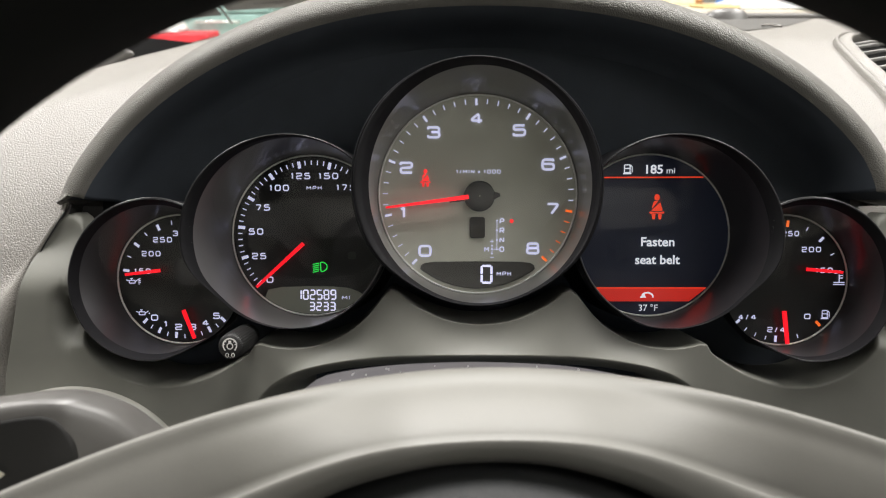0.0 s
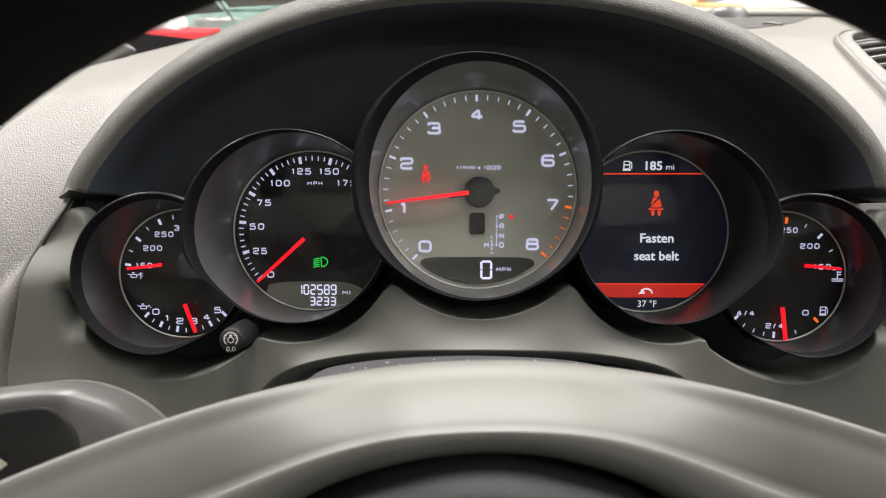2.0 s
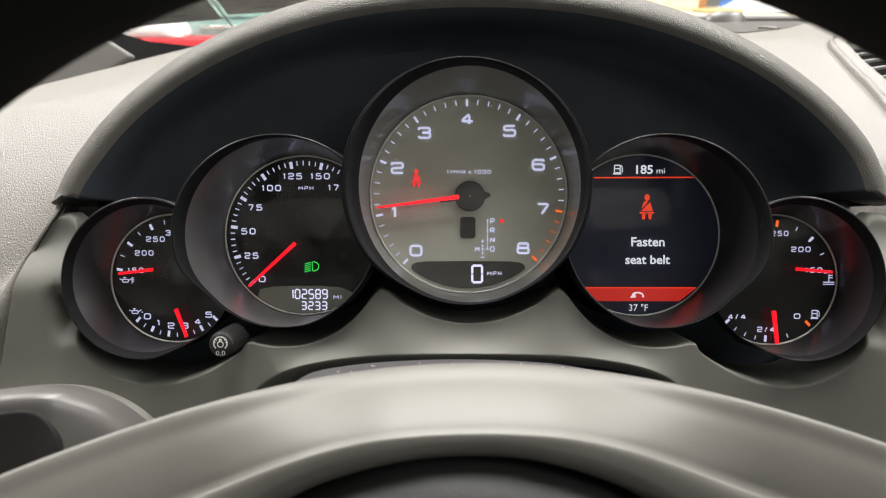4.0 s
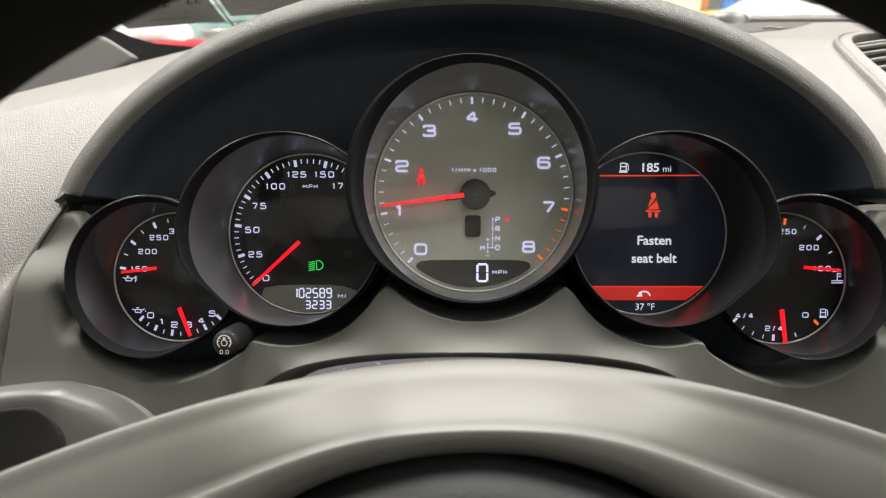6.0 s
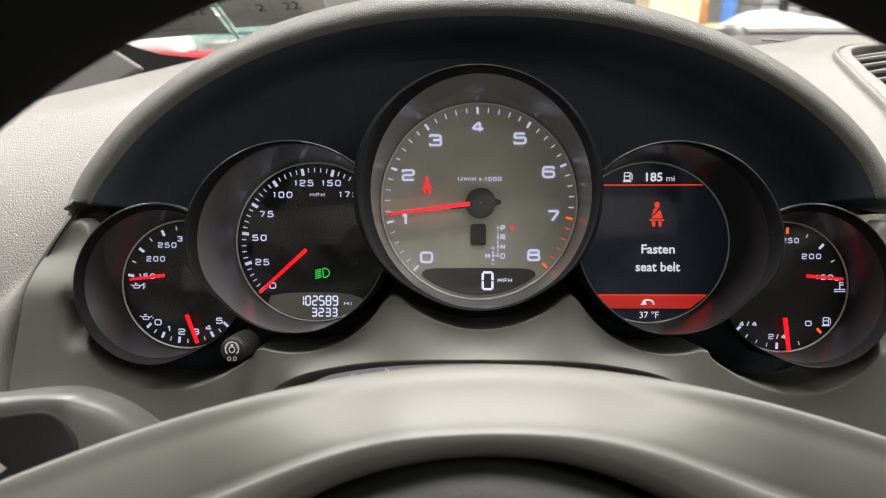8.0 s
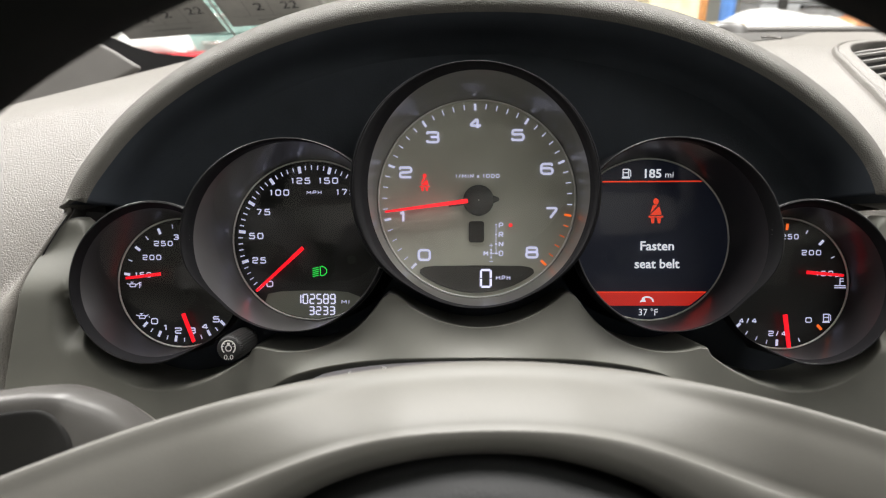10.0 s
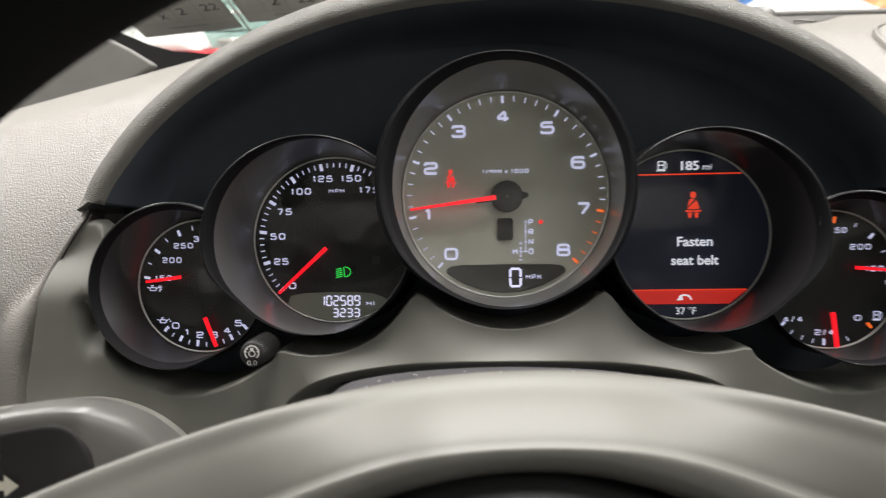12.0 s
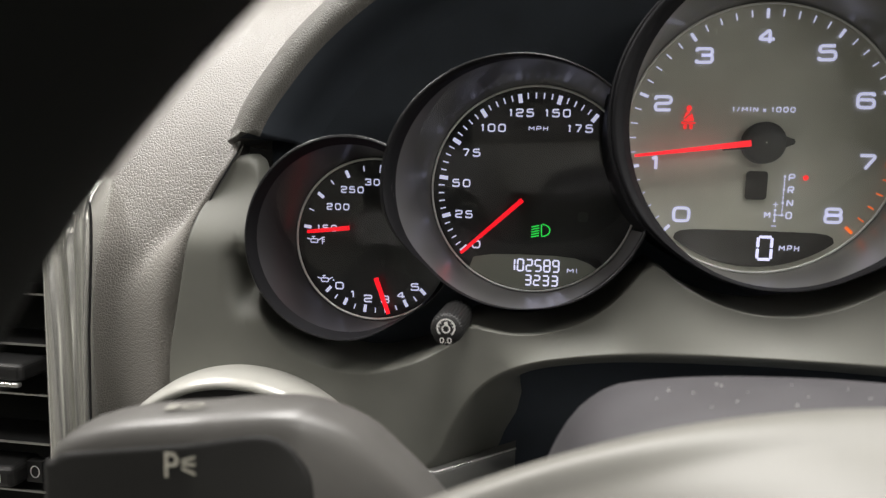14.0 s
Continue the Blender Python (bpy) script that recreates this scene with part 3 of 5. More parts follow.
STRIPX = np.r_[np.linspace(0.0868, 0.1155, 8), 0.1163, 0.1167, np.linspace(0.1175, 0.2255, 24)]
for s in (-1, 1):
    part("lower_panel", grid("lower_panel", [[(s * x, FASCIAY + y, z) for x in np.linspace(0.1125, 0.226, 20)] for y, z in ((0.006, -0.1360), (0.002, -0.1375), (0.0, -0.140), (0.002, -0.18), (0.01, -0.24))]), FASCIA, fascia)
    part("bright_strip", grid("bright_strip", [[(s * x, FASCIAY + y + strip_back(x), strip_top(x) + z) for x in STRIPX] for y, z in ((0.006, 0.0002), (-0.0006, 0.0002), (-0.0018, -0.0004), (-0.0021, -0.0012), (-0.0018, -0.0260), (0.006, -0.0275))]), STRIP, fascia, "satin grey trim strip")
    part("strip_edge", tube("strip_edge", [(s * x, FASCIAY - 0.0014 + strip_back(x), strip_top(x) + 0.0001) for x in STRIPX], 0.0005, 6), SILVER, fascia, "thin bright strip edge")

# ---- steering column cover ----
cover = thing("steering_column_cover", "dusty grey plastic steering column cover", "cover")
sect = spline([(-0.086, -0.19), (-0.0835, -0.13), (-0.0805, -0.0988), (-0.0735, -0.0794), (-0.0653, -0.0705), (-0.057, -0.0672), (-0.0378, -0.0645), (-0.012, -0.0632), (0.01, -0.0635), (0.03, -0.0648), (0.048, -0.068), (0.0575, -0.0715), (0.066, -0.081), (0.073, -0.10), (0.077, -0.13), (0.079, -0.19)], 90)
part("upper_shell", grid("upper_shell", [[((x + 0.004) * k - 0.004, y, (z + 0.13) * k - 0.13 + dz) for x, z in sect] for y, k, dz in ((-0.079, 0.3, 0.0), (-0.079, 0.7, 0.0), (-0.0803, 0.86, 0.0), (-0.083, 0.94, 0.0), (-0.0865, 0.985, 0.0), (-0.091, 1.0, 0.0), (-0.098, 1.0, -0.0002), (-0.108, 0.992, -0.0006), (-0.118, 0.975, -0.001), (-0.128, 0.945, -0.002), (-0.136, 0.90, -0.004))]), COLUMN, cover, "dusty grey shell")
part("column_shaft", tube("column_shaft", [(0, -0.09, -0.15), (0, 0.1, -0.15)], 0.03, 20), LINER, cover, "dark steering shaft")
rng = random.Random(4)
DUST = surface("pale_dust", (0.8, 0.8, 0.8), 0.9)
specks = []
for x, z0 in [(-0.0243, 0), (-0.0369, 0), (-0.0084, 0)] + [(rng.uniform(-0.06, 0.04), 0) for i in range(14)]:
    y = rng.uniform(-0.114, -0.094)
    zt = float(np.interp(x, sect[:, 0], sect[:, 1])) + 0.0002 - 0.03 * max(0.0, -0.1 - y)
    r = rng.uniform(0.0002, 0.0004)
    specks.append(flat("speck", disc(x, zt, r, 6), y))
part("dust", joined("dust", specks), DUST, cover, "pale dust specks")["kind"] = "stuff"

# ---- gauges ----
# Each gauge's wall: depth, centre x, centre z, half width, half height
TACH = [(0.0, 0.0, 0.0008, 0.0506, 0.0506), (-0.030, -0.0002, 0.0053, 0.0519, 0.0556), (-0.0345, -0.0012, 0.0058, 0.0540, 0.0568), (-0.036, -0.0018, 0.0060, 0.0562, 0.0575), (-0.034, -0.0019, 0.0060, 0.0577, 0.0580), (0.015, -0.0008, 0.002, 0.0570, 0.0562)]
SPEEDO = [(0.0, -0.0838, -0.0200, 0.0412, 0.0412), (-0.030, -0.0880, -0.0176, 0.0460, 0.0446), (-0.0345, -0.0894, -0.0176, 0.0469, 0.0445), (-0.036, -0.0902, -0.0172, 0.0474, 0.0449), (-0.034, -0.0906, -0.0171, 0.0479, 0.0452), (0.015, -0.0850, -0.0190, 0.0462, 0.0458)]
DISPLAY = [(0.004, 0.0878, -0.0200, 0.0421, 0.0421), (-0.030, 0.0883, -0.0176, 0.0460, 0.0446), (-0.0345, 0.0898, -0.0176, 0.0469, 0.0446), (-0.036, 0.0907, -0.0173, 0.0473, 0.0449), (-0.034, 0.0911, -0.0171, 0.0478, 0.0452), (0.015, 0.087, -0.0190, 0.0462, 0.0458)]
SMALL_L = [(-0.015, -0.1444, -0.0406, 0.0320, 0.0320), (-0.031, -0.1514, -0.0391, 0.0350, 0.0346), (-0.0345, -0.1516, -0.0389, 0.0361, 0.0359), (-0.0365, -0.1516, -0.0387, 0.0367, 0.0367), (-0.0345, -0.1519, -0.0386, 0.0373, 0.0372), (0.01, -0.1475, -0.0400, 0.0368, 0.0365)]
SMALL_R = [(-0.012, 0.1485, -0.0413, 0.0326, 0.0326), (-0.031, 0.1516, -0.0396, 0.0354, 0.0351), (-0.0345, 0.1520, -0.0392, 0.0364, 0.0362), (-0.0365, 0.1523, -0.0387, 0.0369, 0.0371), (-0.0345, 0.1525, -0.0386, 0.0375, 0.0375), (0.01, 0.150, -0.0405, 0.0369, 0.0368)]


def outside(*walls, share=0.75):
    """A test that is true for places outside the thickness of other gauges' walls."""
    def test(x, y, z):
        for w in walls:
            i, o = w[:2], (w[4], w[5])
            k = min(1.2, max(0.0, (i[0][0] - y) / (i[0][0] - i[1][0])))
            m = min(1.0, max(0.0, (o[1][0] - y) / (o[1][0] - o[0][0])))
            a = [i[0][n] + k * (i[1][n] - i[0][n]) for n in range(5)]
            b = [o[1][n] + m * (o[0][n] - o[1][n]) for n in range(5)]
            c = [share * p + (1 - share) * q for p, q in zip(a, b)]
            if ((x - c[1]) / c[3]) ** 2 + ((z - c[2]) / c[4]) ** 2 < 1:
                return False
        return True
    return test


def slanted(y, z, wall):
    """The front of each gauge is cut so that its lower edge stands out a little further."""
    k = min(1.0, max(0.0, (wall[0][0] - y) / 0.03))
    return y + k * 0.10 * (z - wall[3][2] + 0.6 * wall[3][4])


def wall_rows(wall, entries, n=300, notch=None):
    """Rings of the wall; notch: an angle round which the rim thins and dips, where two gauges lean on each other, how much it thins, and how far it dips."""
    rows = []
    (y0, x0, z0, a0, b0), (y1, x1, z1, a1, b1) = wall[:2]
    for y, cx, cz, rx, rz in entries:
        row = []
        for t in np.linspace(0, 2 * math.pi, n, endpoint=False):
            c, s = math.cos(t), math.sin(t)
            x, z, d = cx + rx * c, cz + rz * s, y
            if notch:
                near = notch[1] * ease((58 - abs((math.degrees(t) - notch[0] + 180) % 360 - 180)) / 34)
                deep = (y - y0) / (y1 - y0)
                f = (1 - notch[2] * near) * (deep if 0 <= deep <= 1 and (rx < a1 + 1e-6) else 1.0)
                px, pz, py = x0 + f * (x1 - x0) + (a0 + f * (a1 - a0)) * c, z0 + f * (z1 - z0) + (b0 + f * (b1 - b0)) * s, y0 + f * (y1 - y0)
                x, z, d = x + near * (px - x), z + near * (pz - z), d + near * (py - d)
            row.append((x, slanted(d, z, wall), z))
        rows.append(row)
    return rows


def across_wall(wall, y):
    """Centre and half sizes of the funnel at that depth."""
    a, b = wall[:2]
    k = (a[0] - y) / (a[0] - b[0])
    return [p + k * (q - p) for p, q in zip(a[1:], b[1:])]


def finer(entries, steps=6):
    out = []
    for a, b in zip(entries, entries[1:]):
        out += [tuple(p + (q - p) * k / steps for p, q in zip(a, b)) for k in range(steps)]
    return out + [entries[-1]]


def gauge(name, label, wall, face, others, inner, edge=None, notch=None):
    keep = outside(*others, share=0.75) if others else None
    clear_of = outside(*others, share=-0.1) if others else None
    g = thing(name, label, "gauge", "instrument gauges")
    y0, cx, cz, r, _ = wall[0]
    part("funnel", grid("funnel", wall_rows(wall, finer(wall[:2], 14), notch=notch), True, clear_of), inner, g, "smoked glossy inner wall")
    part("bezel", grid("bezel", wall_rows(wall, finer(wall[1:5], 3) + finer(wall[4:], 14), notch=notch), True, clear_of), BEZEL, g, "black plastic bezel")
    e = wall[4]
    lip = [(e[0] + a, e[1], e[2], e[3] + b, e[4] + b) for a, b in ((0.0004, -0.0001), (-0.0007, -0.0008), (-0.0012, -0.0004), (-0.0009, 0.0002), (0.0006, 0.0004))]
    part("bezel_edge", grid("bezel_edge", wall_rows(wall, lip, notch=notch), True, clear_of), edge or EDGE, g, "thin satin bezel edge")
    rr = np.r_[0.0005, np.linspace(0.02, 1, 16)] * (r + 0.0003)
    part("dial_face", grid("dial_face", [[(cx + q * math.cos(t), y0 + 0.0004, cz + q * math.sin(t)) for t in np.linspace(0, 2 * math.pi, 200, endpoint=False)] for q in rr], True, keep), face, g)
    ring = [[(cx + (r + 0.00045 * math.cos(a) - 0.0006) * math.cos(t), y0 - 0.0005 + 0.00045 * math.sin(a), cz + (r + 0.00045 * math.cos(a) - 0.0006) * math.sin(t)) for t in np.linspace(0, 2 * math.pi, 240, endpoint=False)] for a in np.linspace(0, 2 * math.pi, 9)]
    part("scale_ring", grid("scale_ring", ring, True, keep), RINGWHITE, g, "thin bright scale ring")
    # the lens leans forward: at the foot it meets the dial, at the top the front of the wall
    deep = 0.9 * (y0 - wall[1][0])
    rim = []
    for t in np.linspace(0, 2 * math.pi, 140, endpoint=False):
        y = y0 - 0.0015 - deep * (1 + math.sin(t)) / 2
        mx, mz, a, b = across_wall(wall, y)
        rim.append((mx + 0.993 * a * math.cos(t), y, mz + 0.993 * b * math.sin(t)))
    heart = [sum(p[k] for p in rim) / len(rim) for k in range(3)]
    dome = [[(heart[0] + q * (x - heart[0]), heart[1] + q * (y - heart[1]) - 0.0035 * (1 - q * q), heart[2] + q * (z - heart[2])) for x, y, z in rim] for q in np.r_[0.001, np.linspace(0.06, 1.0, 16)]]
    pane = part("lens", grid("lens", dome, True, keep), LENS, g, "clear domed lens")
    pane.visible_shadow = False
    return g


def tick(cx, cz, angle, r0, r1, w, y):
    c, s = math.cos(radians(angle)), math.sin(radians(angle))
    return flat("tick", bar(cx + r0 * c, cz + r0 * s, cx + r1 * c, cz + r1 * s, w), y)


def needle(g, x0, z0, x1, z1, y, w0, w1, thick=0.0012):
    return part("needle", flat("needle", bar(x0, z0, x1, z1, w0, w1), y, thick), NEEDLE, g, "red lit needle")


def belt_icon(cx, cz, h, y):
    """A plain sign: a round top over a tapering body, crossed by a slanting band."""
    def at(*points):
        return [(cx + a * h, cz + b * h) for a, b in points]
    bits = [disc(cx, cz + 0.37 * h, 0.105 * h, 18, 0.125 * h), at((-0.12, 0.22), (0.05, 0.22), (-0.21, -0.08)), at((0.13, 0.17), (0.22, -0.12), (0.22, -0.15), (0.0, -0.175), (-0.20, -0.16), (-0.21, -0.145)),
            at((0.15, 0.25), (0.19, 0.28), (-0.24, -0.11), (-0.27, -0.14)), at((-0.27, -0.19), (0.0, -0.225), (0.27, -0.19), (0.30, -0.25), (0.22, -0.275), (0.0, -0.26), (-0.22, -0.275), (-0.30, -0.25)),
            at((-0.20, -0.30), (-0.05, -0.29), (-0.08, -0.49), (-0.17, -0.49)), at((0.05, -0.29), (0.20, -0.30), (0.17, -0.49), (0.08, -0.49))]
    return joined("belt_sign", [flat("piece", o, y) for o in bits])


def frame_outline(name, cx, cz, w, h, t, y):
    return joined(name, [flat("s", bar(cx - w / 2, cz + s * h / 2, cx + w / 2, cz + s * h / 2, t), y) for s in (-1, 1)] + [flat("s", bar(cx + s * w / 2, cz - h / 2, cx + s * w / 2, cz + h / 2, t), y) for s in (-1, 1)])


def pump_icon(cx, cz, h, y):
    w = 0.55 * h
    return joined("pump_sign", [frame_outline("o", cx - 0.1 * h, cz + 0.05 * h, w, 0.75 * h, 0.1 * h, y), flat("m", bar(cx - 0.1 * h - w / 2, cz + 0.08 * h, cx - 0.1 * h + w / 2, cz + 0.08 * h, 0.1 * h), y),
                                flat("b", bar(cx - 0.5 * h, cz - 0.42 * h, cx + 0.3 * h, cz - 0.42 * h, 0.14 * h), y),
                                flat("n", bar(cx + 0.38 * h, cz - 0.3 * h, cx + 0.38 * h, cz + 0.2 * h, 0.09 * h), y), flat("q", bar(cx + 0.22 * h, cz + 0.42 * h, cx + 0.4 * h, cz + 0.2 * h, 0.09 * h), y)])


def oil_icon(cx, cz, w, y, extra=False):
    h = 0.42 * w
    bits = [frame_outline("can", cx, cz - 0.1 * h, 0.42 * w, 0.5 * h, 0.07 * w, y), flat("s", bar(cx + 0.2 * w, cz - 0.1 * h, cx + 0.46 * w, cz + 0.3 * h, 0.07 * w), y),
            flat("h", bar(cx - 0.44 * w, cz + 0.22 * h, cx - 0.2 * w, cz + 0.05 * h, 0.07 * w), y), flat("t", bar(cx - 0.06 * w, cz + 0.15 * h, cx - 0.06 * w, cz + 0.48 * h, 0.06 * w), y), flat("u", bar(cx - 0.16 * w, cz + 0.48 * h, cx + 0.06 * w, cz + 0.48 * h, 0.06 * w), y)]
    if extra:
        bits += [flat("v", bar(cx + 0.5 * w, cz - 0.6 * h, cx + 0.5 * w, cz + 0.5 * h, 0.06 * w), y)] + [flat("x", bar(cx + 0.5 * w, cz + k * h, cx + 0.64 * w, cz + k * h, 0.06 * w), y) for k in (0.4, 0.1, -0.2)]
    else:
        bits += [flat("d", disc(cx + 0.52 * w, cz - 0.1 * h, 0.05 * w, 8), y)]
    return joined("oil_sign", bits)


# tachometer
Y = -0.0003
tach = gauge("tachometer", "large round tachometer with a grey dial and red needle", TACH, GREYDIAL, [], GREYFUNNEL, BEZEL, notch=(270, 0.45, 0.5))
for k in range(9):
    a = 226.3 - 33.75 * k
    r = 0.0388
    nx, nz = r * math.cos(radians(a)), 0.0004 + r * math.sin(radians(a))
    part("numeral", figures(str(k), nx, nz, Y, 0.0061, 0.0046 if k == 1 else 0.0068), WHITE, tach)
    part("tick", tick(0.0002, 0.0006, a, 0.0450, 0.0484, 0.0011, Y), ORANGE if k >= 7 else WHITE, tach)
minor = [(226.3 - 33.75 * k / 5, k) for k in range(41) if k % 5]
for a, k in minor:
    part("minor_tick", tick(0.0002, 0.0006, a, 0.0457, 0.0483, 0.00045, Y), WHITE if k < 36 else ORANGE, tach)
part("caption", figures("1/MIN x 1000", 0.0002, 0.0125, Y, 0.0020, 0.0226), WHITE, tach)
part("hub_cap", grid("hub_cap", [[(0.0008 + r * math.cos(t), y, 0.0001 + r * math.sin(t)) for t in np.linspace(0, 2 * math.pi, 48, endpoint=False)] for r, y in ((0.0078, 0.0), (0.0077, -0.003), (0.0068, -0.0042), (0.003, -0.0046), (0.0003, -0.0047))], True), KNOB, tach, "black needle hub")
part("needle_tail", flat("needle_tail", [(0.007, 0.0028), (0.0108, 0.0015), (0.0112, 0.0004), (0.0108, -0.0003), (0.007, -0.002)], -0.0016, 0.002), KNOB, tach)
part("needle_root", flat("needle_root", bar(-0.004, -0.0004, -0.0145, -0.0019, 0.0034, 0.0026), -0.0034, 0.0012), KNOB, tach)
needle(tach, -0.0048, -0.0003, -0.0462, -0.0057, -0.0042, 0.0022, 0.0010)
bevelled(part("gear_window", flat("gear_window", rounded(-0.0002, -0.0158, 0.0078, 0.0108, 0.0014), -0.0002, 0.0003), SMOKE, tach, "small dark gear window"), 0.0002)
for s, x, z in (("P", 0.0123, -0.0125), ("R", 0.0123, -0.0172), ("N", 0.0123, -0.0221), ("D", 0.0123, -0.0268), ("M", 0.0046, -0.0268), ("+", 0.0073, -0.0228)):
    part("gear_letter", lettering(s, x, z, Y, 0.0019, 0.0019, 0.0) if s == "+" else figures(s, x, z, Y, 0.0028, 0.0024), WHITE, tach)
lines = [bar(0.0098, -0.0122, 0.0098, -0.0270, 0.0003), bar(0.0073, -0.0268, 0.0108, -0.0268, 0.0003), bar(0.0073, -0.0245, 0.0073, -0.0295, 0.0003), bar(0.0064, -0.0310, 0.0082, -0.0310, 0.0005)]
lines += [disc(0.0098, z, 0.0005, 8) for z in (-0.0122, -0.0172, -0.0221, -0.0268)] + [disc(0.0073, z, 0.0005, 8) for z in (-0.0250, -0.0268, -0.0290)]
part("gear_gate", joined("gear_gate", [flat("g", o, Y) for o in lines]), WHITE, tach)
part("gear_lamp", flat("gear_lamp", disc(0.0172, -0.0125, 0.0010, 16), Y), REDLAMP, tach, "red dot lamp")
low = [(0.0268, -0.0338), (0.022, -0.0332), (0.0, -0.0330), (-0.022, -0.0332), (-0.0268, -0.0338), (-0.0288, -0.0350), (-0.0292, -0.0368)] + disc(0.0, 0.0008, 0.0478, 30, a0=231, a1=309)[1:-1] + [(0.0292, -0.0368), (0.0288, -0.0350)]
part("speed_window", flat("speed_window", low, -0.0002), SMOKE, tach, "smoked lower window")
part("speed_digit", seven_segment("0", 0.0046, -0.0396, -0.0004, 0.0050, 0.0086, 0.0011), LCD, tach)
part("speed_caption", figures("MPH", 0.0134, -0.0393, -0.0004, 0.0024, 0.0074), WHITE, tach)
part("belt_lamp", belt_icon(-0.0265, 0.0093, 0.0090, Y), REDLAMP, tach, "red seat belt lamp")

# speedometer
speedo = gauge("speedometer", "round black speedometer beside the tachometer", SPEEDO, BLACK, [TACH], FUNNEL, notch=(250, 0.65, 0.25))
CX, CZ = -0.0838, -0.0200
for v, x, z, w in ((0, -0.1060, -0.0424, 0.0036), (25, -0.1113, -0.0303, 0.0072), (50, -0.1127, -0.0178, 0.0074), (75, -0.1090, -0.0056, 0.0073), (100, -0.1007, 0.0043, 0.0102), (125, -0.0898, 0.0103, 0.0101), (150, -0.0757, 0.0103, 0.0102), (175, -0.0668, 0.0045, 0.0101)):
    part("numeral", figures(str(v), x, z, Y, 0.0033, w), WHITE, speedo)
for v in range(0, 176, 25):
    part("tick", tick(CX, CZ, 221.8 - 0.972 * v, 0.0346, 0.0381, 0.0016, Y), WHITE, speedo)
for v in [n for n in range(0, 176, 5) if n % 25]:
    part("minor_tick", tick(CX, CZ, 221.8 - 0.972 * v, 0.0358, 0.0381, 0.00055, Y), WHITE, speedo)
part("caption", figures("MPH", -0.0829, 0.0043, Y, 0.0020, 0.0076), WHITE, speedo)
needle(speedo, -0.0880, -0.0238, -0.1118, -0.0457, -0.003, 0.0018, 0.0012)
lens = [(-0.107, -0.0475), (-0.100, -0.0462), (-0.088, -0.0458), (-0.074, -0.0459), (-0.066, -0.0466), (-0.0605, -0.0486), (-0.0570, -0.0510)] + [p for p in disc(CX, CZ, 0.0400, 30, a0=308, a1=232)]
part("odometer_window", flat("odometer_window", lens, -0.0001), LCDBACK, speedo, "dim olive odometer window")
for n, s in enumerate("102589"):
    part("odometer_digit", seven_segment(s, -0.0913 + 0.00352 * n, -0.0501, Y, 0.0023, 0.0046, 0.00062), LCD, speedo)
for n, s in enumerate("3233"):
    part("trip_digit", seven_segment(s, -0.0846 + 0.00352 * n, -0.0561, Y, 0.0023, 0.0039, 0.00062), LCD, speedo)
part("unit_caption", figures("MI", -0.0672, -0.0516, Y, 0.0022, 0.0042), WHITE, speedo)
gx, gz = -0.0803, -0.0358
beam = [flat("b", bar(gx - 0.0037, gz + k - 0.0006, gx - 0.0006, gz + k + 0.0001, 0.0005), Y) for k in (0.0018, 0.0008, -0.0002, -0.0012, -0.0022)]
shell = disc(gx + 0.0006, gz, 0.0030, 14, 0.0024, -90, 90)
beam += [flat("b", bar(*a, *b, 0.0005), Y) for a, b in zip(shell, shell[1:])] + [flat("b", bar(gx + 0.0004, gz - 0.0024, gx + 0.0002, gz + 0.0024, 0.0005), Y)]
part("lamp_dot", flat("lamp_dot", rounded(-0.0640, -0.0300, 0.0042, 0.0040, 0.0012), Y), DIMLAMP, speedo, "dark unlit tell-tale")
part("headlamp_lamp", joined("headlamp_lamp", beam), GREENLAMP, speedo, "green headlamp tell-tale")

# central display gauge
screen = gauge("display_gauge", "round dark screen showing a seat belt notice", DISPLAY, SCREEN, [TACH], DARKFUNNEL, notch=(290, 0.65, 0.25))
Y = 0.0034
part("range_text", lettering("185", 0.0904, 0.0139, Y, 0.0046, 0.0085, 0.02), SCREENTEXT, screen)
part("range_unit", lettering("mi", 0.0987, 0.0132, Y, 0.0028, 0.0042, 0.0), SCREENTEXT, screen)
part("pump_sign", pump_icon(0.0770, 0.0139, 0.0052, Y), SCREENTEXT, screen)
part("header_line", flat("header_line", bar(0.0645, 0.0097, 0.1155, 0.0099, 0.0006), Y), SCREENORANGE, screen, "red header line")
part("belt_sign", belt_icon(0.0920, -0.0052, 0.0130, Y), SCREENORANGE, screen, "red seat belt sign")
part("notice_text", lettering("Fasten", 0.0928, -0.0232, Y, 0.0048, 0.0172, 0.018), SCREENTEXT, screen)
part("notice_text", lettering("seat belt", 0.0928, -0.0324, Y, 0.0048, 0.0230, 0.018), SCREENTEXT, screen)
part("footer_bar", flat("footer_bar", [(0.0575, -0.0472), (0.1180, -0.0472), (0.1095, -0.0540), (0.0660, -0.0540)], Y), SCREENRED, screen, "red footer bar")
part("footer_edge", flat("footer_edge", bar(0.0575, -0.0470, 0.1180, -0.0470, 0.0006), Y - 0.0001), SCREENORANGE, screen)
arc = disc(0.0878, -0.0516, 0.0030, 12, 0.0021, -10, 150)
bend = [flat("a", bar(*p, *q, 0.0008), Y - 0.0002) for p, q in zip(arc, arc[1:])] + [flat("h", [(0.0838, -0.0522), (0.0862, -0.0495), (0.0872, -0.0520)], Y - 0.0002)]
part("return_arrow", joined("return_arrow", bend), SCREENTEXT, screen)
part("temperature_text", lettering("37 °F", 0.0885, -0.0573, Y, 0.0036, 0.0098, 0.0), SCREENTEXT, screen)

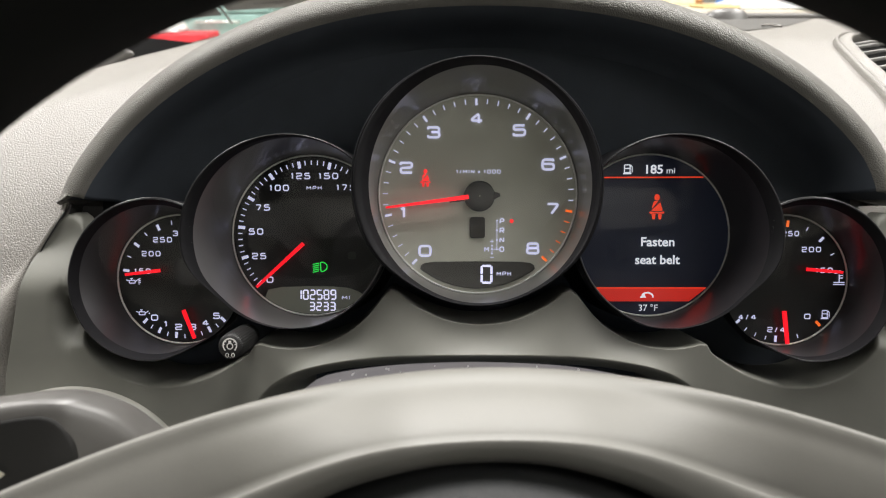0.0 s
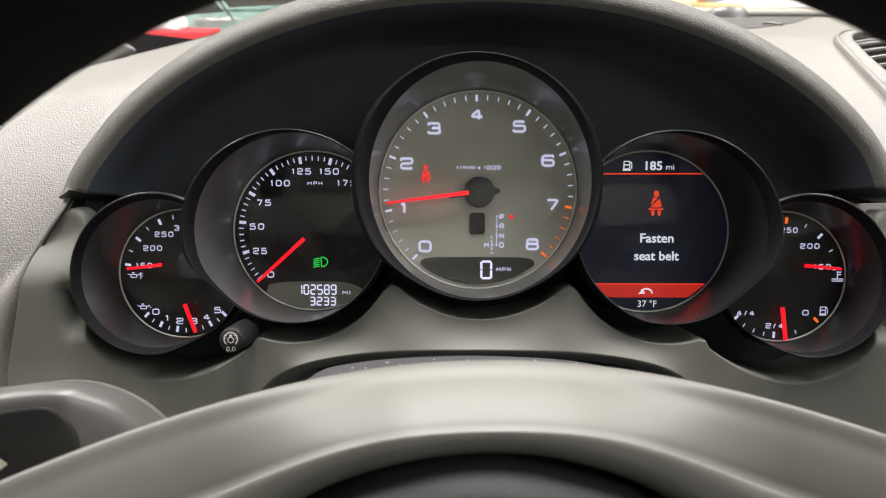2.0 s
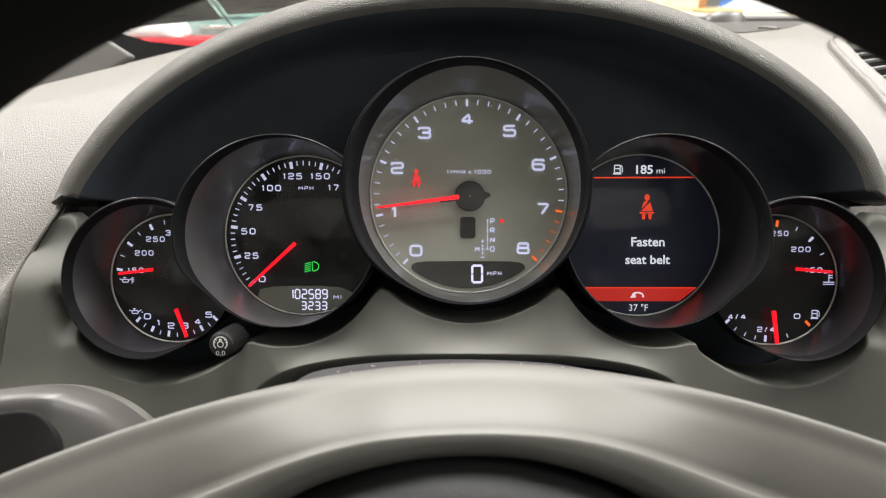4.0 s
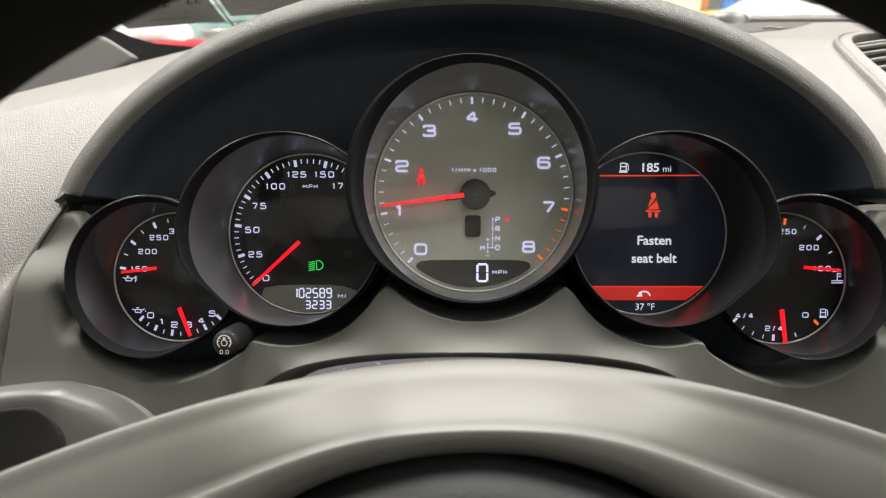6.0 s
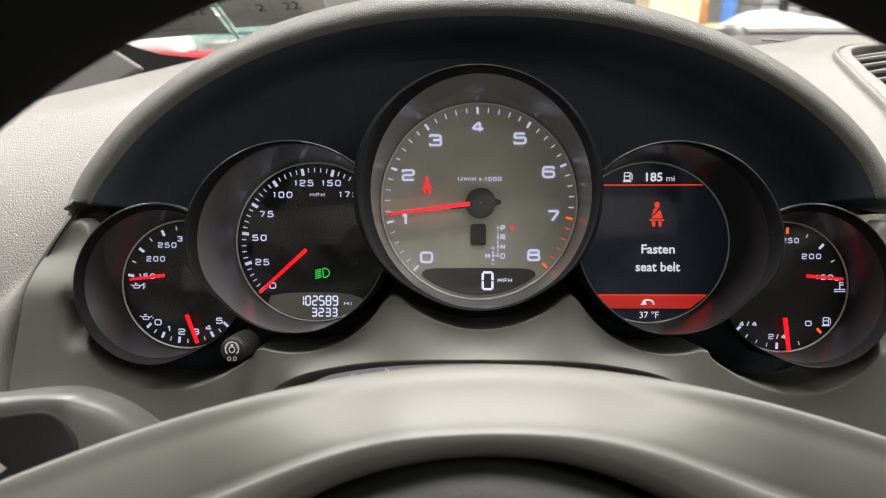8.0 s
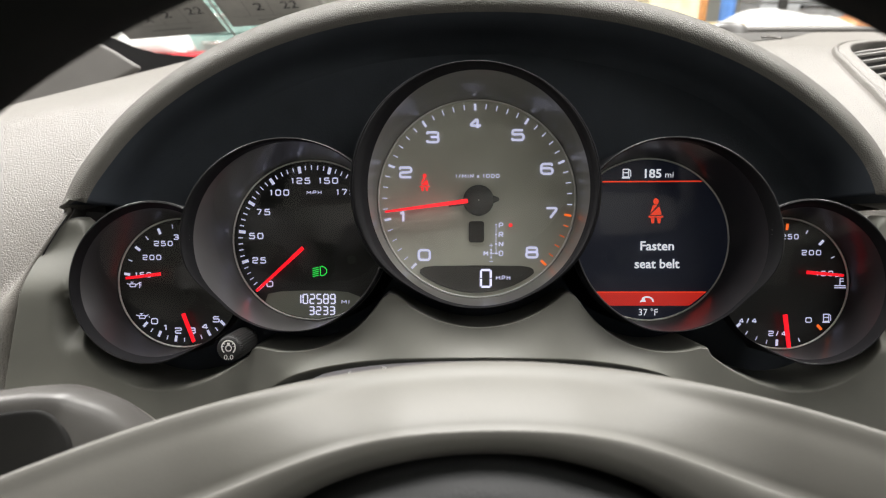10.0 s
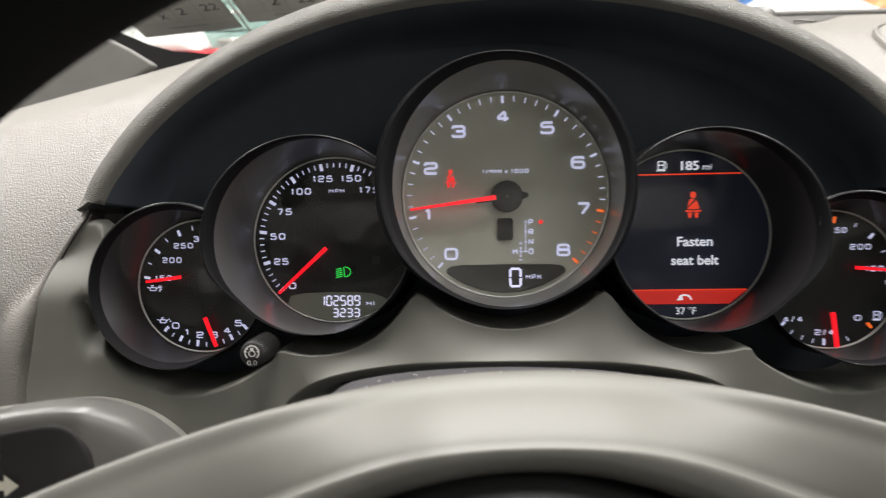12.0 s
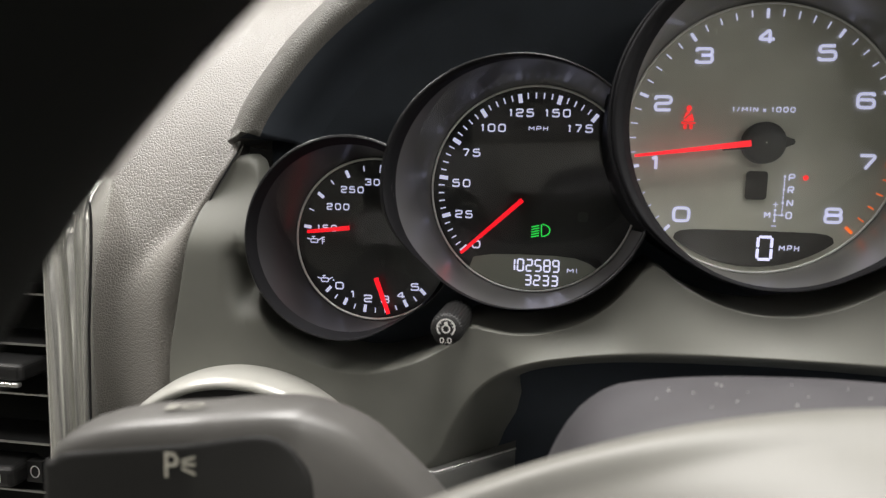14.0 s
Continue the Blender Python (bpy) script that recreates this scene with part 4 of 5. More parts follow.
# oil gauge
Y = -0.0153
oil = gauge("oil_gauge", "small black oil temperature and pressure gauge", SMALL_L, BLACK, [SPEEDO], DARKFUNNEL, notch=(335, 0.80, 0.9))
CX, CZ = -0.1444, -0.0406
for s, x, z, w in (("150", -0.1639, -0.0366, 0.0082), ("200", -0.1594, -0.0281, 0.0092), ("250", -0.1537, -0.0213, 0.0092), ("300", -0.1440, -0.0182, 0.0092), ("0", -0.1586, -0.0594, 0.0031), ("1", -0.1532, -0.0625, 0.0022), ("2", -0.1469, -0.0640, 0.0030), ("3", -0.1400, -0.0640, 0.0030), ("4", -0.1338, -0.0619, 0.0031), ("5", -0.1282, -0.0585, 0.0030)):
    part("numeral", figures(s, x, z, Y, 0.0027 if len(s) > 1 else 0.0031, w if len(s) > 1 else 1.15 * w), WHITE, oil)
for a in [171.0 - 28.5 * k for k in range(4)] + [227.5 + 17.4 * k for k in range(6)]:
    part("tick", tick(CX, CZ, a, 0.0261, 0.0291, 0.0013, Y), WHITE, oil)
for a in [156.7 - 28.5 * k for k in range(3)] + [236.2 + 17.4 * k for k in range(5)]:
    part("minor_tick", tick(CX, CZ, a, 0.0269, 0.0290, 0.0005, Y), WHITE, oil)
part("oil_sign", oil_icon(-0.1690, -0.0415, 0.0066, Y, True), WHITE, oil)
part("oil_sign", oil_icon(-0.1646, -0.0570, 0.0068, Y), WHITE, oil)
needle(oil, -0.1540, -0.0360, -0.1706, -0.0380, Y - 0.0025, 0.0016, 0.0012)
needle(oil, -0.1431, -0.0552, -0.1380, -0.0690, Y - 0.0025, 0.0016, 0.0013)

# fuel gauge
Y = -0.0123
fuel = gauge("fuel_gauge", "small black coolant and fuel gauge", SMALL_R, BLACK, [DISPLAY], DARKFUNNEL, notch=(205, 0.80, 0.9))
CX, CZ = 0.1478, -0.0419
for s, x, z, w in (("250", 0.1522, -0.0184, 0.0084), ("200", 0.1627, -0.0262, 0.0095), ("150", 0.1692, -0.0364, 0.0086), ("4/4", 0.1322, -0.0595, 0.0090), ("2/4", 0.1467, -0.0658, 0.0088), ("0", 0.1618, -0.0592, 0.0032)):
    part("numeral", figures(s, x, z, Y, 0.0027, w), WHITE, fuel)
for a, m in ((84.0, ORANGE), (46.3, WHITE), (9.3, WHITE), (224.5, WHITE), (267.4, WHITE), (312.8, ORANGE)):
    part("tick", tick(CX, CZ, a, 0.0269, 0.0300, 0.0013, Y), m, fuel)
for a in (64.0, 27.9, 235.7, 246.7, 257.3, 278.3, 289.3):
    part("minor_tick", tick(CX, CZ, a, 0.0276, 0.0296, 0.0005, Y), WHITE, fuel)
part("pump_sign", pump_icon(0.1708, -0.0583, 0.0046, Y), WHITE, fuel)
cool = [bar(0.1768, -0.0424, 0.1768, -0.0385, 0.0005)] + [bar(0.1768, z, 0.1786, z, 0.0005) for z in (-0.0390, -0.0402)] + [bar(0.1740, z, 0.1796, z, 0.0005) for z in (-0.0424, -0.0434)]
part("coolant_sign", joined("coolant_sign", [flat("c", o, Y) for o in cool]), WHITE, fuel)
needle(fuel, 0.1590, -0.0356, 0.1764, -0.0371, Y - 0.0025, 0.0016, 0.0012)
needle(fuel, 0.1487, -0.0562, 0.1508, -0.0722, Y - 0.0025, 0.0018, 0.0014)

# trip knob
knob = thing("trip_knob", "small ribbed black knob on the fascia", "knob")
rows = []
for y, r, dx, dz in ((-0.026, 0.0053, 0.0020, 0.0014), (-0.028, 0.0055, 0.0018, 0.0012), (-0.041, 0.0056, 0.0004, 0.0002), (-0.0435, 0.0053, 0.0001, 0.0), (-0.0445, 0.0048, 0.0, 0.0), (-0.0446, 0.0003, 0.0, 0.0)):
    rows.append([(-0.1119 + dx + (r + (0.0004 if k % 4 < 2 and r > 0.0052 else 0)) * math.cos(t), y, -0.0675 + dz + (r + (0.0004 if k % 4 < 2 and r > 0.0052 else 0)) * math.sin(t)) for k, t in enumerate(np.linspace(0, 2 * math.pi, 128, endpoint=False))])
body = part("knob_body", grid("knob_body", rows, True), KNOB, knob)
ring = disc(-0.1119, -0.0668, 0.0030, 26, a0=-48, a1=228)
watch = disc(-0.1119, -0.0672, 0.0013, 16)
marks = [flat("r", bar(*p, *q, 0.0006), -0.0448) for p, q in zip(ring, ring[1:])] + [flat("r", bar(*p, *q, 0.0005), -0.0448) for p, q in zip(watch, watch[1:] + watch[:1])]
marks += [tick(-0.1119, -0.0668, a, 0.0021, 0.0028, 0.0004, -0.0448) for a in (10, 40, 140, 170)] + [flat("n", bar(-0.1119, -0.0661, -0.1119, -0.0647, 0.0013), -0.0448)]
part("knob_sign", joined("knob_sign", marks + [lettering("0.0", -0.1119, -0.0712, -0.0448, 0.0021, 0.0042, 0.0)]), PRINT, body, "white print")

# ---- steering wheel ----
wheel = thing("steering_wheel", "dark leather steering wheel with a satin grey hub", "steering wheel")
WX, WZ, WY = -0.0050, -0.1153, -0.2123
part("rim", grid("rim", [[(WX + (0.1692 + 0.0165 * math.cos(a)) * math.cos(t), WY + 0.0205 * math.sin(a), WZ + (0.1692 + 0.0165 * math.cos(a)) * math.sin(t)) for a in np.linspace(0, 2 * math.pi, 24, endpoint=False)] for t in np.linspace(0, 2 * math.pi, 181)], True), RIM, wheel, "black leather rim")


def crest(x):
    return -0.054 - 1.37 * x * x


def crest_y(x):
    return max(-0.200, -0.137 - 2.4 * x * x)


PR, PX, PZ = 0.100, -0.005, -0.1668


def lower_edge(x):
    d = abs(x - PX)
    return PZ + math.sqrt(max(0, PR ** 2 - d ** 2)) if d < PR else PZ


def soft_least(a, b, s=0.0015):
    return -s * math.log(math.exp(-a / s) + math.exp(-b / s))


hx = np.linspace(-0.172, 0.166, 180)
rows = []
for back, down in ((0.04, 0.03), (0.022, 0.012), (0.012, 0.0045), (0.006, 0.0012), (0.002, 0.0001)):
    rows.append([(x, crest_y(x) + back, crest(x) - down) for x in hx])
# a soft lip and shallow groove along the crest, then a wide face that rolls over towards the pad
LIP = ((0.0, 0.0), (0.0022, 0.0004), (0.0040, 0.0011), (0.0054, 0.0019), (0.0066, 0.0025), (0.0080, 0.0030), (0.0098, 0.0036), (0.0120, 0.0043), (0.0145, 0.0053), (0.0170, 0.0064), (0.0198, 0.0078), (0.0222, 0.0092), (0.0242, 0.0106), (0.0256, 0.0121))


def turned_down(x):
    """How far the top has turned towards the driver, from the middle to the spokes."""
    return ease((abs(x + 0.004) - 0.02) / 0.065)


for out, down in LIP:
    rows.append([(x, crest_y(x) - out * (1 - 0.68 * turned_down(x)), crest(x) - down * (1 + 0.9 * turned_down(x))) for x in hx])
for k in np.linspace(0.04, 1, 24):
    row = []
    for x in hx:
        y0, z0 = crest_y(x) - 0.0256 * (1 - 0.68 * turned_down(x)), crest(x) - 0.0121 * (1 + 0.9 * turned_down(x))
        fall = soft_least(z0 - 0.0012, lower_edge(x)) - z0
        row.append((x, y0 + max(-0.004, 0.22 * fall) * math.sin(k * math.pi / 2), z0 + k * k * fall))
    rows.append(row)
face_end = rows[-1]
for ins, back in ((0.0012, 0.0002), (0.0024, 0.0008), (0.0036, 0.0018), (0.0048, 0.0034), (0.0060, 0.0058), (0.0072, 0.0095), (0.0082, 0.0150), (0.0090, 0.030)):
    row = []
    for x, y, z in face_end:
        way = Vector((PX - x, PZ - z))
        way = way.normalized() if abs(x - PX) < 0.9 * PR and way.length > 0.01 else Vector((0, -1))
        row.append((x + ins * way.x, y + back, z + ins * way.y))
    rows.append(row)
part("hub_shroud", grid("hub_shroud", rows), HUB, wheel, "satin grey hub and spokes")


def pad_rows(profile):
    return [[(PX + r * math.cos(t), y - (PX + r * math.cos(t)) ** 2, PZ + r * math.sin(t)) for t in np.linspace(0, 2 * math.pi, 120, endpoint=False)] for r, y in profile]


part("airbag_pad", grid("airbag_pad", pad_rows(((0.0905, -0.13), (0.0905, -0.156), (0.090, -0.161), (0.0885, -0.165), (0.085, -0.169), (0.075, -0.174), (0.05, -0.178), (0.0005, -0.180))), True), PAD, wheel, "dark leather airbag pad")

# ---- light stalk ----
stalk = thing("light_stalk", "grey light stalk with a black printed face", "stalk")
edge = spline([(-0.1838, -0.110), (-0.1838, -0.086), (-0.1833, -0.0745), (-0.1815, -0.0698), (-0.1765, -0.0668), (-0.165, -0.0636), (-0.146, -0.0612), (-0.1325, -0.0612), (-0.1255, -0.0642), (-0.1192, -0.0690), (-0.1125, -0.0772), (-0.1070, -0.0845), (-0.101, -0.094), (-0.090, -0.114)], 90)
mid = np.array((-0.14, -0.100))
rows = [[(mid[0] + (x - mid[0]) * k, y, mid[1] + (z - mid[1]) * k - dz) for x, z in edge] for y, k, dz in ((-0.105, 0.9, 0.022), (-0.117, 0.96, 0.014), (-0.124, 0.985, 0.0072), (-0.128, 0.998, 0.0036), (-0.1305, 1.0, 0.0024), (-0.1345, 1.0, 0.0022), (-0.1385, 0.998, 0.0024), (-0.1402, 0.994, 0.0026), (-0.1413, 0.986, 0.0028), (-0.1420, 0.972, 0.0029), (-0.1425, 0.94, 0.0029), (-0.1428, 0.88, 0.002), (-0.1428, 0.75, 0.0), (-0.1428, 0.2, 0.0))]
rows = [[(x, y + 0.3 * max(0, x + 0.150) + 0.35 * max(0, x + 0.130), z) for x, y, z in row] for row in rows]
part("stalk_body", grid("stalk_body", rows), STALK, stalk)
face = [(-0.1765, -0.115), (-0.1765, -0.0755), (-0.175, -0.0720), (-0.170, -0.0695), (-0.146, -0.0658), (-0.1345, -0.0647), (-0.1298, -0.0662), (-0.1266, -0.0708), (-0.1252, -0.0790), (-0.1252, -0.115)]
outline = spline([(-0.0855 + 1.065 * (x + 0.0855), -0.0145 + 1.065 * (z + 0.0145)) for x, z in face], 70)
heart = np.array((-0.149, -0.100))
panel = []
for y, k in ((-0.1420, 1.015), (-0.1432, 1.0), (-0.1434, 0.97), (-0.1434, 0.6), (-0.1434, 0.25), (-0.1434, 0.02)):
    row = heart + (outline - heart) * k
    panel.append([(x, y + 0.3 * max(0, x + 0.150) + 0.35 * max(0, x + 0.130), z) for x, z in row])
front = part("face_panel", grid("face_panel", panel), STALKFACE, stalk, "black face panel")
part("park_sign", joined("park_sign", [lettering("P", -0.1538, -0.0733, -0.1437, 0.0053, 0.0030, 0.0)] + [flat("r", bar(-0.1516, -0.0730 + k * 0.42, -0.1488, -0.0730 + k, 0.00055), -0.1437) for k in (0.0018, 0.0002, -0.0018)]), BEIGEPRINT, front, "cream parking light print")
part("arrow_sign", joined("arrow_sign", [flat("a", [(-0.1478, -0.0802), (-0.1436, -0.0833), (-0.1478, -0.0864)], -0.1437), flat("s", bar(-0.1525, -0.0833, -0.1478, -0.0833, 0.0026), -0.1437)]), BEIGEPRINT, front, "cream arrow print")


FADED = surface("faded_cream_print", (0.25, 0.245, 0.215), 0.6)


def on_stalk_top(x, y):
    return (x, y, float(np.interp(x, edge[10:45, 0], edge[10:45, 1])) - 0.0018)


part("beam_sign", mesh("beam_sign", [on_stalk_top(x, y) for x, y in ((-0.1590, -0.1378), (-0.1562, -0.1378), (-0.1562, -0.1346), (-0.1590, -0.1346))], [(0, 1, 2, 3)], False), FADED, stalk, "worn cream lamp print")
loops = [[on_stalk_top(x, y) for x, y in rounded(-0.1531, -0.1362, w, h, r)] for w, h, r in ((0.0046, 0.0032, 0.0012), (0.0028, 0.0016, 0.0007))]
part("beam_sign", grid("beam_sign", loops, True, smooth=False), FADED, stalk, "worn cream lamp print")

# ---- light switch ring ----
switch = thing("light_switch", "round light switch with a satin silver ring", "switch")
SX, SZ = -0.1905, -0.1490


def about(profile, n=120):
    return [[(SX + r * math.cos(t), y, SZ + r * math.sin(t)) for t in np.linspace(0, 2 * math.pi, n, endpoint=False)] for r, y in profile]


part("switch_ring", grid("switch_ring", about(((0.0597, -0.028), (0.0593, -0.037), (0.0585, -0.0425), (0.0573, -0.0450), (0.0557, -0.0456), (0.0544, -0.0444), (0.0538, -0.041), (0.0533, -0.032))), True), RINGTRIM, switch, "satin silver ring")
part("switch_dish", grid("switch_dish", about(((0.0534, -0.036), (0.035, -0.0385), (0.022, -0.0385), (0.021, -0.046), (0.018, -0.048), (0.0005, -0.0485)), 80), True), KNOB, switch, "black switch knob")

# ---- side air vent ----
vent = thing("side_air_vent", "side air vent with black slats and silver frame", "air vent", "air vents")
rows = []
for u in np.r_[np.linspace(0, 0.9, 40), np.linspace(0.91, 1, 20)]:
    z = -0.215 + 0.195 * u
    bead, groove, line_a, line_b, band = (vent_line(k, z) for k in range(5))
    back = 5.0 * max(0.0, z + 0.05) ** 2
    w, v = groove - bead, band - line_b
    prof = [(band + 0.0002, 0.014), (band + 0.0001, -0.003), (band - 0.0004, -0.0046), (band - 0.15 * v, -0.0053), (band - 0.3 * v, -0.0053), (band - 0.55 * v, -0.0045), (band - 0.8 * v, -0.0036), (line_b + 0.0003, -0.0033), (line_b, -0.0036)]
    prof += [(line_a + 0.0006, -0.0058), (line_a + 0.0003, -0.0060), (line_a, -0.0055), (line_a - 0.0003, -0.0036), (groove + 0.0002, -0.0034), (groove, -0.0042), (groove - 0.0003, -0.0062)]
    prof += [(bead + 0.80 * w, -0.0085), (bead + 0.55 * w, -0.0101), (bead + 0.3 * w, -0.0108), (bead + 0.12 * w, -0.0104), (bead + 0.02 * w, -0.0090), (bead - 0.0002, -0.006), (bead - 0.0004, 0.0), (bead - 0.0006, 0.03)]
    k = max(0.0, (u - 0.9) / 0.1)
    # the top slants down towards the bead and rounds off backwards
    rows.append([(x, y + back + 0.012 * (1 - math.sqrt(1 - min(1.0, k) ** 2)), z - u * u * 0.9 * max(0.0, band - 0.002 - x)) for x, y in prof])
part("vent_frame", grid("vent_frame", rows), VENTTRIM, vent, "satin silver side frame")
part("vent_box", joined("vent_box", [box("b", -0.44, -0.2945, 0.055, 0.06, -0.23, 0.0), box("b", -0.44, -0.2945, 0.014, 0.06, -0.049, -0.046), box("b", -0.445, -0.44, 0.0, 0.06, -0.23, 0.0)]), RIM, vent, "black vent box")
for z in (-0.052, -0.0775, -0.1030, -0.1285, -0.1540, -0.1795):
    slat = bevelled(part("slat", box("slat", -0.44, -0.2950, 0.0195, 0.045, z - 0.0006, z + 0.0006), KNOB, vent), 0.0004)
    part("slat_edge", box("slat_edge", -0.44, -0.2950, 0.0185, 0.0195, z - 0.0004, z + 0.0005), SILVER, slat, "thin bright slat edge")
slider = bevelled(part("vent_slider", box("vent_slider", -0.352, -0.319, 0.004, 0.024, -0.1172, -0.1085), KNOB, vent, "black slider"), 0.0025)
bevelled(part("slider_trim", box("slider_trim", -0.351, -0.320, 0.003, 0.006, -0.1195, -0.1172), SILVER, slider, "bright slider edge"), 0.0008)
roller = bevelled(part("thumb_wheel", box("thumb_wheel", -0.375, -0.332, 0.010, 0.03, -0.1745, -0.1635), KNOB, vent, "black thumb wheel"), 0.003)
part("wheel_sign", joined("wheel_sign", [flat("o", bar(*p, *q, 0.0006), 0.0185) for p, q in zip(disc(-0.3270, -0.1687, 0.0024, 16, 0.0030), disc(-0.3270, -0.1687, 0.0024, 16, 0.0030)[1:] + disc(-0.3270, -0.1687, 0.0024, 16, 0.0030)[:1])] + [flat("i", bar(-0.3385, -0.171, -0.3385, -0.1665, 0.0007), 0.0095)]), PRINT, roller, "white open and shut marks")
part("wheel_plate", box("wheel_plate", -0.332, -0.3235, 0.019, 0.024, -0.1745, -0.1635), KNOB, vent)

# ---- centre air vent ----
centre = thing("centre_air_vent", "centre air vent with pale grey curved slats", "air vent", "air vents")
outer = [(0.262, 0.030, 0.01), (0.2563, 0.0600, 0.046), (0.2551, 0.0875, 0.0724), (0.2544, 0.1005, 0.0837), (0.2557, 0.1240, 0.1024), (0.2575, 0.1320, 0.1085), (0.2640, 0.1430, 0.1155), (0.2780, 0.1560, 0.1220), (0.3100, 0.1750, 0.1290), (0.38, 0.186, 0.1325), (0.43, 0.17, 0.127), (0.43, 0.05, 0.036), (0.36, 0.022, 0.0)]
opening = [(0.279, 0.046, 0.03), (0.2715, 0.0750, 0.06), (0.2680, 0.1045, 0.0870), (0.2676, 0.1125, 0.0939), (0.2692, 0.1290, 0.1063), (0.2710, 0.1345, 0.1106), (0.2770, 0.1430, 0.1153), (0.2900, 0.1530, 0.1207), (0.3150, 0.1650, 0.1255), (0.375, 0.172, 0.128), (0.412, 0.158, 0.1225), (0.415, 0.062, 0.0485), (0.36, 0.038, 0.02)]
o, i = spline(outer + outer[:1], 160), spline(opening + opening[:1], 160)
slope = spline(SLOPE, 200)
for edge_line in (o, i):
    edge_line[:, 2] = np.interp(edge_line[:, 1], slope[:, 0], slope[:, 1])
UPN = np.array((0, -0.72, 0.69))


def between(k, h):
    return [tuple((1 - k) * a + k * b + (h + 0.0012) * UPN) for a, b in zip(o, i)]


part("vent_rim", grid("vent_rim", [between(-0.05, -0.004), between(0.0, 0.0012), between(0.07, 0.0026), between(0.15, 0.0024), between(0.20, 0.0010), between(0.24, 0.0003), between(0.28, 0.0012), between(0.36, 0.0024), between(0.88, 0.0024), between(0.97, 0.0016), between(1.0, 0.0), between(1.0, -0.03)]), DASH, centre, "pale grey grooved rim")
part("vent_well", mesh("vent_well", [tuple(p - 0.02 * UPN) for p in i[:-1]], [tuple(range(len(i) - 1))], False), LINER, centre, "black vent well")
VENTGREY = surface("grey_slat_plastic", (0.34, 0.335, 0.32), 0.45)
for k in range(11):
    # louvres that follow the slope, curving gently to the far side
    f = 0.0985 + 0.0088 * k if k < 6 else 0.0985 - 0.0088 * (k - 5)
    z = float(np.interp(f, [p[0] for p in SLOPE], [p[1] for p in SLOPE]))
    x0 = 0.2665 if f < 0.13 else 0.2665 + 0.9 * (f - 0.13)
    line = [np.array((x0 + d, f + 0.28 * d - 1.3 * d * d, z + 0.22 * d - 1.0 * d * d)) - 0.002 * UPN for d in np.linspace(0, 0.135, 18)]
    across = np.array((0, 0.69, 0.72))
    # slat bodies coloured black for the shade in the gaps; edges keep the grey
    slat = part("slat", grid("slat", [[tuple(p - h * UPN + across * w) for p in line] for h, w in ((0.016, 0.0008), (0.002, 0.0006), (0.002, -0.0006), (0.016, -0.0008))]), KNOB, centre)
    part("slat_edge", grid("slat_edge", [[tuple(p - h * UPN + across * w) for p in line] for h, w in ((0.0025, 0.0009), (0.0006, 0.0008), (0.0, 0.0), (0.0006, -0.0008), (0.0025, -0.0009))]), VENTGREY, slat, "slat edge in the slats' own pale grey")
part("defroster_strip", grid("defroster_strip", [[(0.195 + u * (b - 0.195), y, z + 0.0006) for u in (0, 0.5, 1)] for y, z, b in ((0.215, 0.1424, 0.237), (0.25, 0.1542, 0.27), (0.30, 0.171, 0.316), (0.36, 0.192, 0.36), (0.42, 0.2130, 0.405))]), STALK, dash, "darker strip by the glass")
part("dash_clip", tube("dash_clip", [(0.270, 0.262, 0.1605), (0.277, 0.260, 0.1602), (0.283, 0.252, 0.1565)], 0.0011, 8), DASH, dash, "small pale clip")

dome = [[(0.303 + 0.024 * c * math.cos(t), 0.412 + 0.014 * c * math.sin(t), 0.2050 + h) for t in np.linspace(0, 2 * math.pi, 40, endpoint=False)] for c, h in ((1.0, -0.004), (1.0, 0.005), (0.96, 0.0095), (0.86, 0.0128), (0.65, 0.0150), (0.3, 0.0160), (0.01, 0.0162))]
single("light_sensor", grid("light_sensor", dome, True), STALK, "small grey sensor dome at the windscreen base", "sensor")

# ---- papers on the windscreen ----
PAPER = surface("grey_paper", (0.55, 0.55, 0.53), 0.8, vary=0.06, stain=0.01)
FAINT = surface("faint_grey_print", (0.34, 0.34, 0.34), 0.8)
INK = surface("dark_ink", (0.05, 0.05, 0.06), 0.7)


def paper(name, label, x0, x1, s0, s1, lean, marks, rules):
    """A sheet on the glass between x0 and x1, leaning by lean over its width, with handwriting, printed lines and boxes."""
    ob = thing(name, label, "sticker", "windscreen stickers")
    ob.matrix_world = SAME

    def at(fx, fs, off):
        return on_glass(x0 + (x1 - x0) * fx - lean * fs * 0.5, s0 + (s1 - s0) * fs + lean * fx, off)
    part("sheet", grid("sheet", [[at(fx, fs, 0.003) for fx in (0, 0.5, 1)] for fs in (0, 0.5, 1)]), PAPER, ob)
    for text, fx, fs, w, h in marks:
        me = lettering(text, 0, 0, 0, h, w, 0.0)
        for v in me.vertices:
            v.co = at(fx + v.co.x / (x1 - x0), fs + v.co.z / (s1 - s0), 0.0036)
        part("writing", me, INK, ob, "dark handwriting")
    for a, b, fs, t in rules:
        k = t / (s1 - s0)
        part("printed_line", mesh("printed_line", [at(a, fs, 0.0034), at(b, fs, 0.0034), at(b, fs + k, 0.0034), at(a, fs + k, 0.0034)], [(0, 1, 2, 3)], False), FAINT, ob)
    for fx in (0.02, 0.25, 0.48, 0.72, 0.97):
        part("printed_line", mesh("printed_line", [at(fx, 0.22, 0.0034), at(fx + 0.006, 0.22, 0.0034), at(fx + 0.006, 0.60, 0.0034), at(fx, 0.60, 0.0034)], [(0, 1, 2, 3)], False), FAINT, ob)


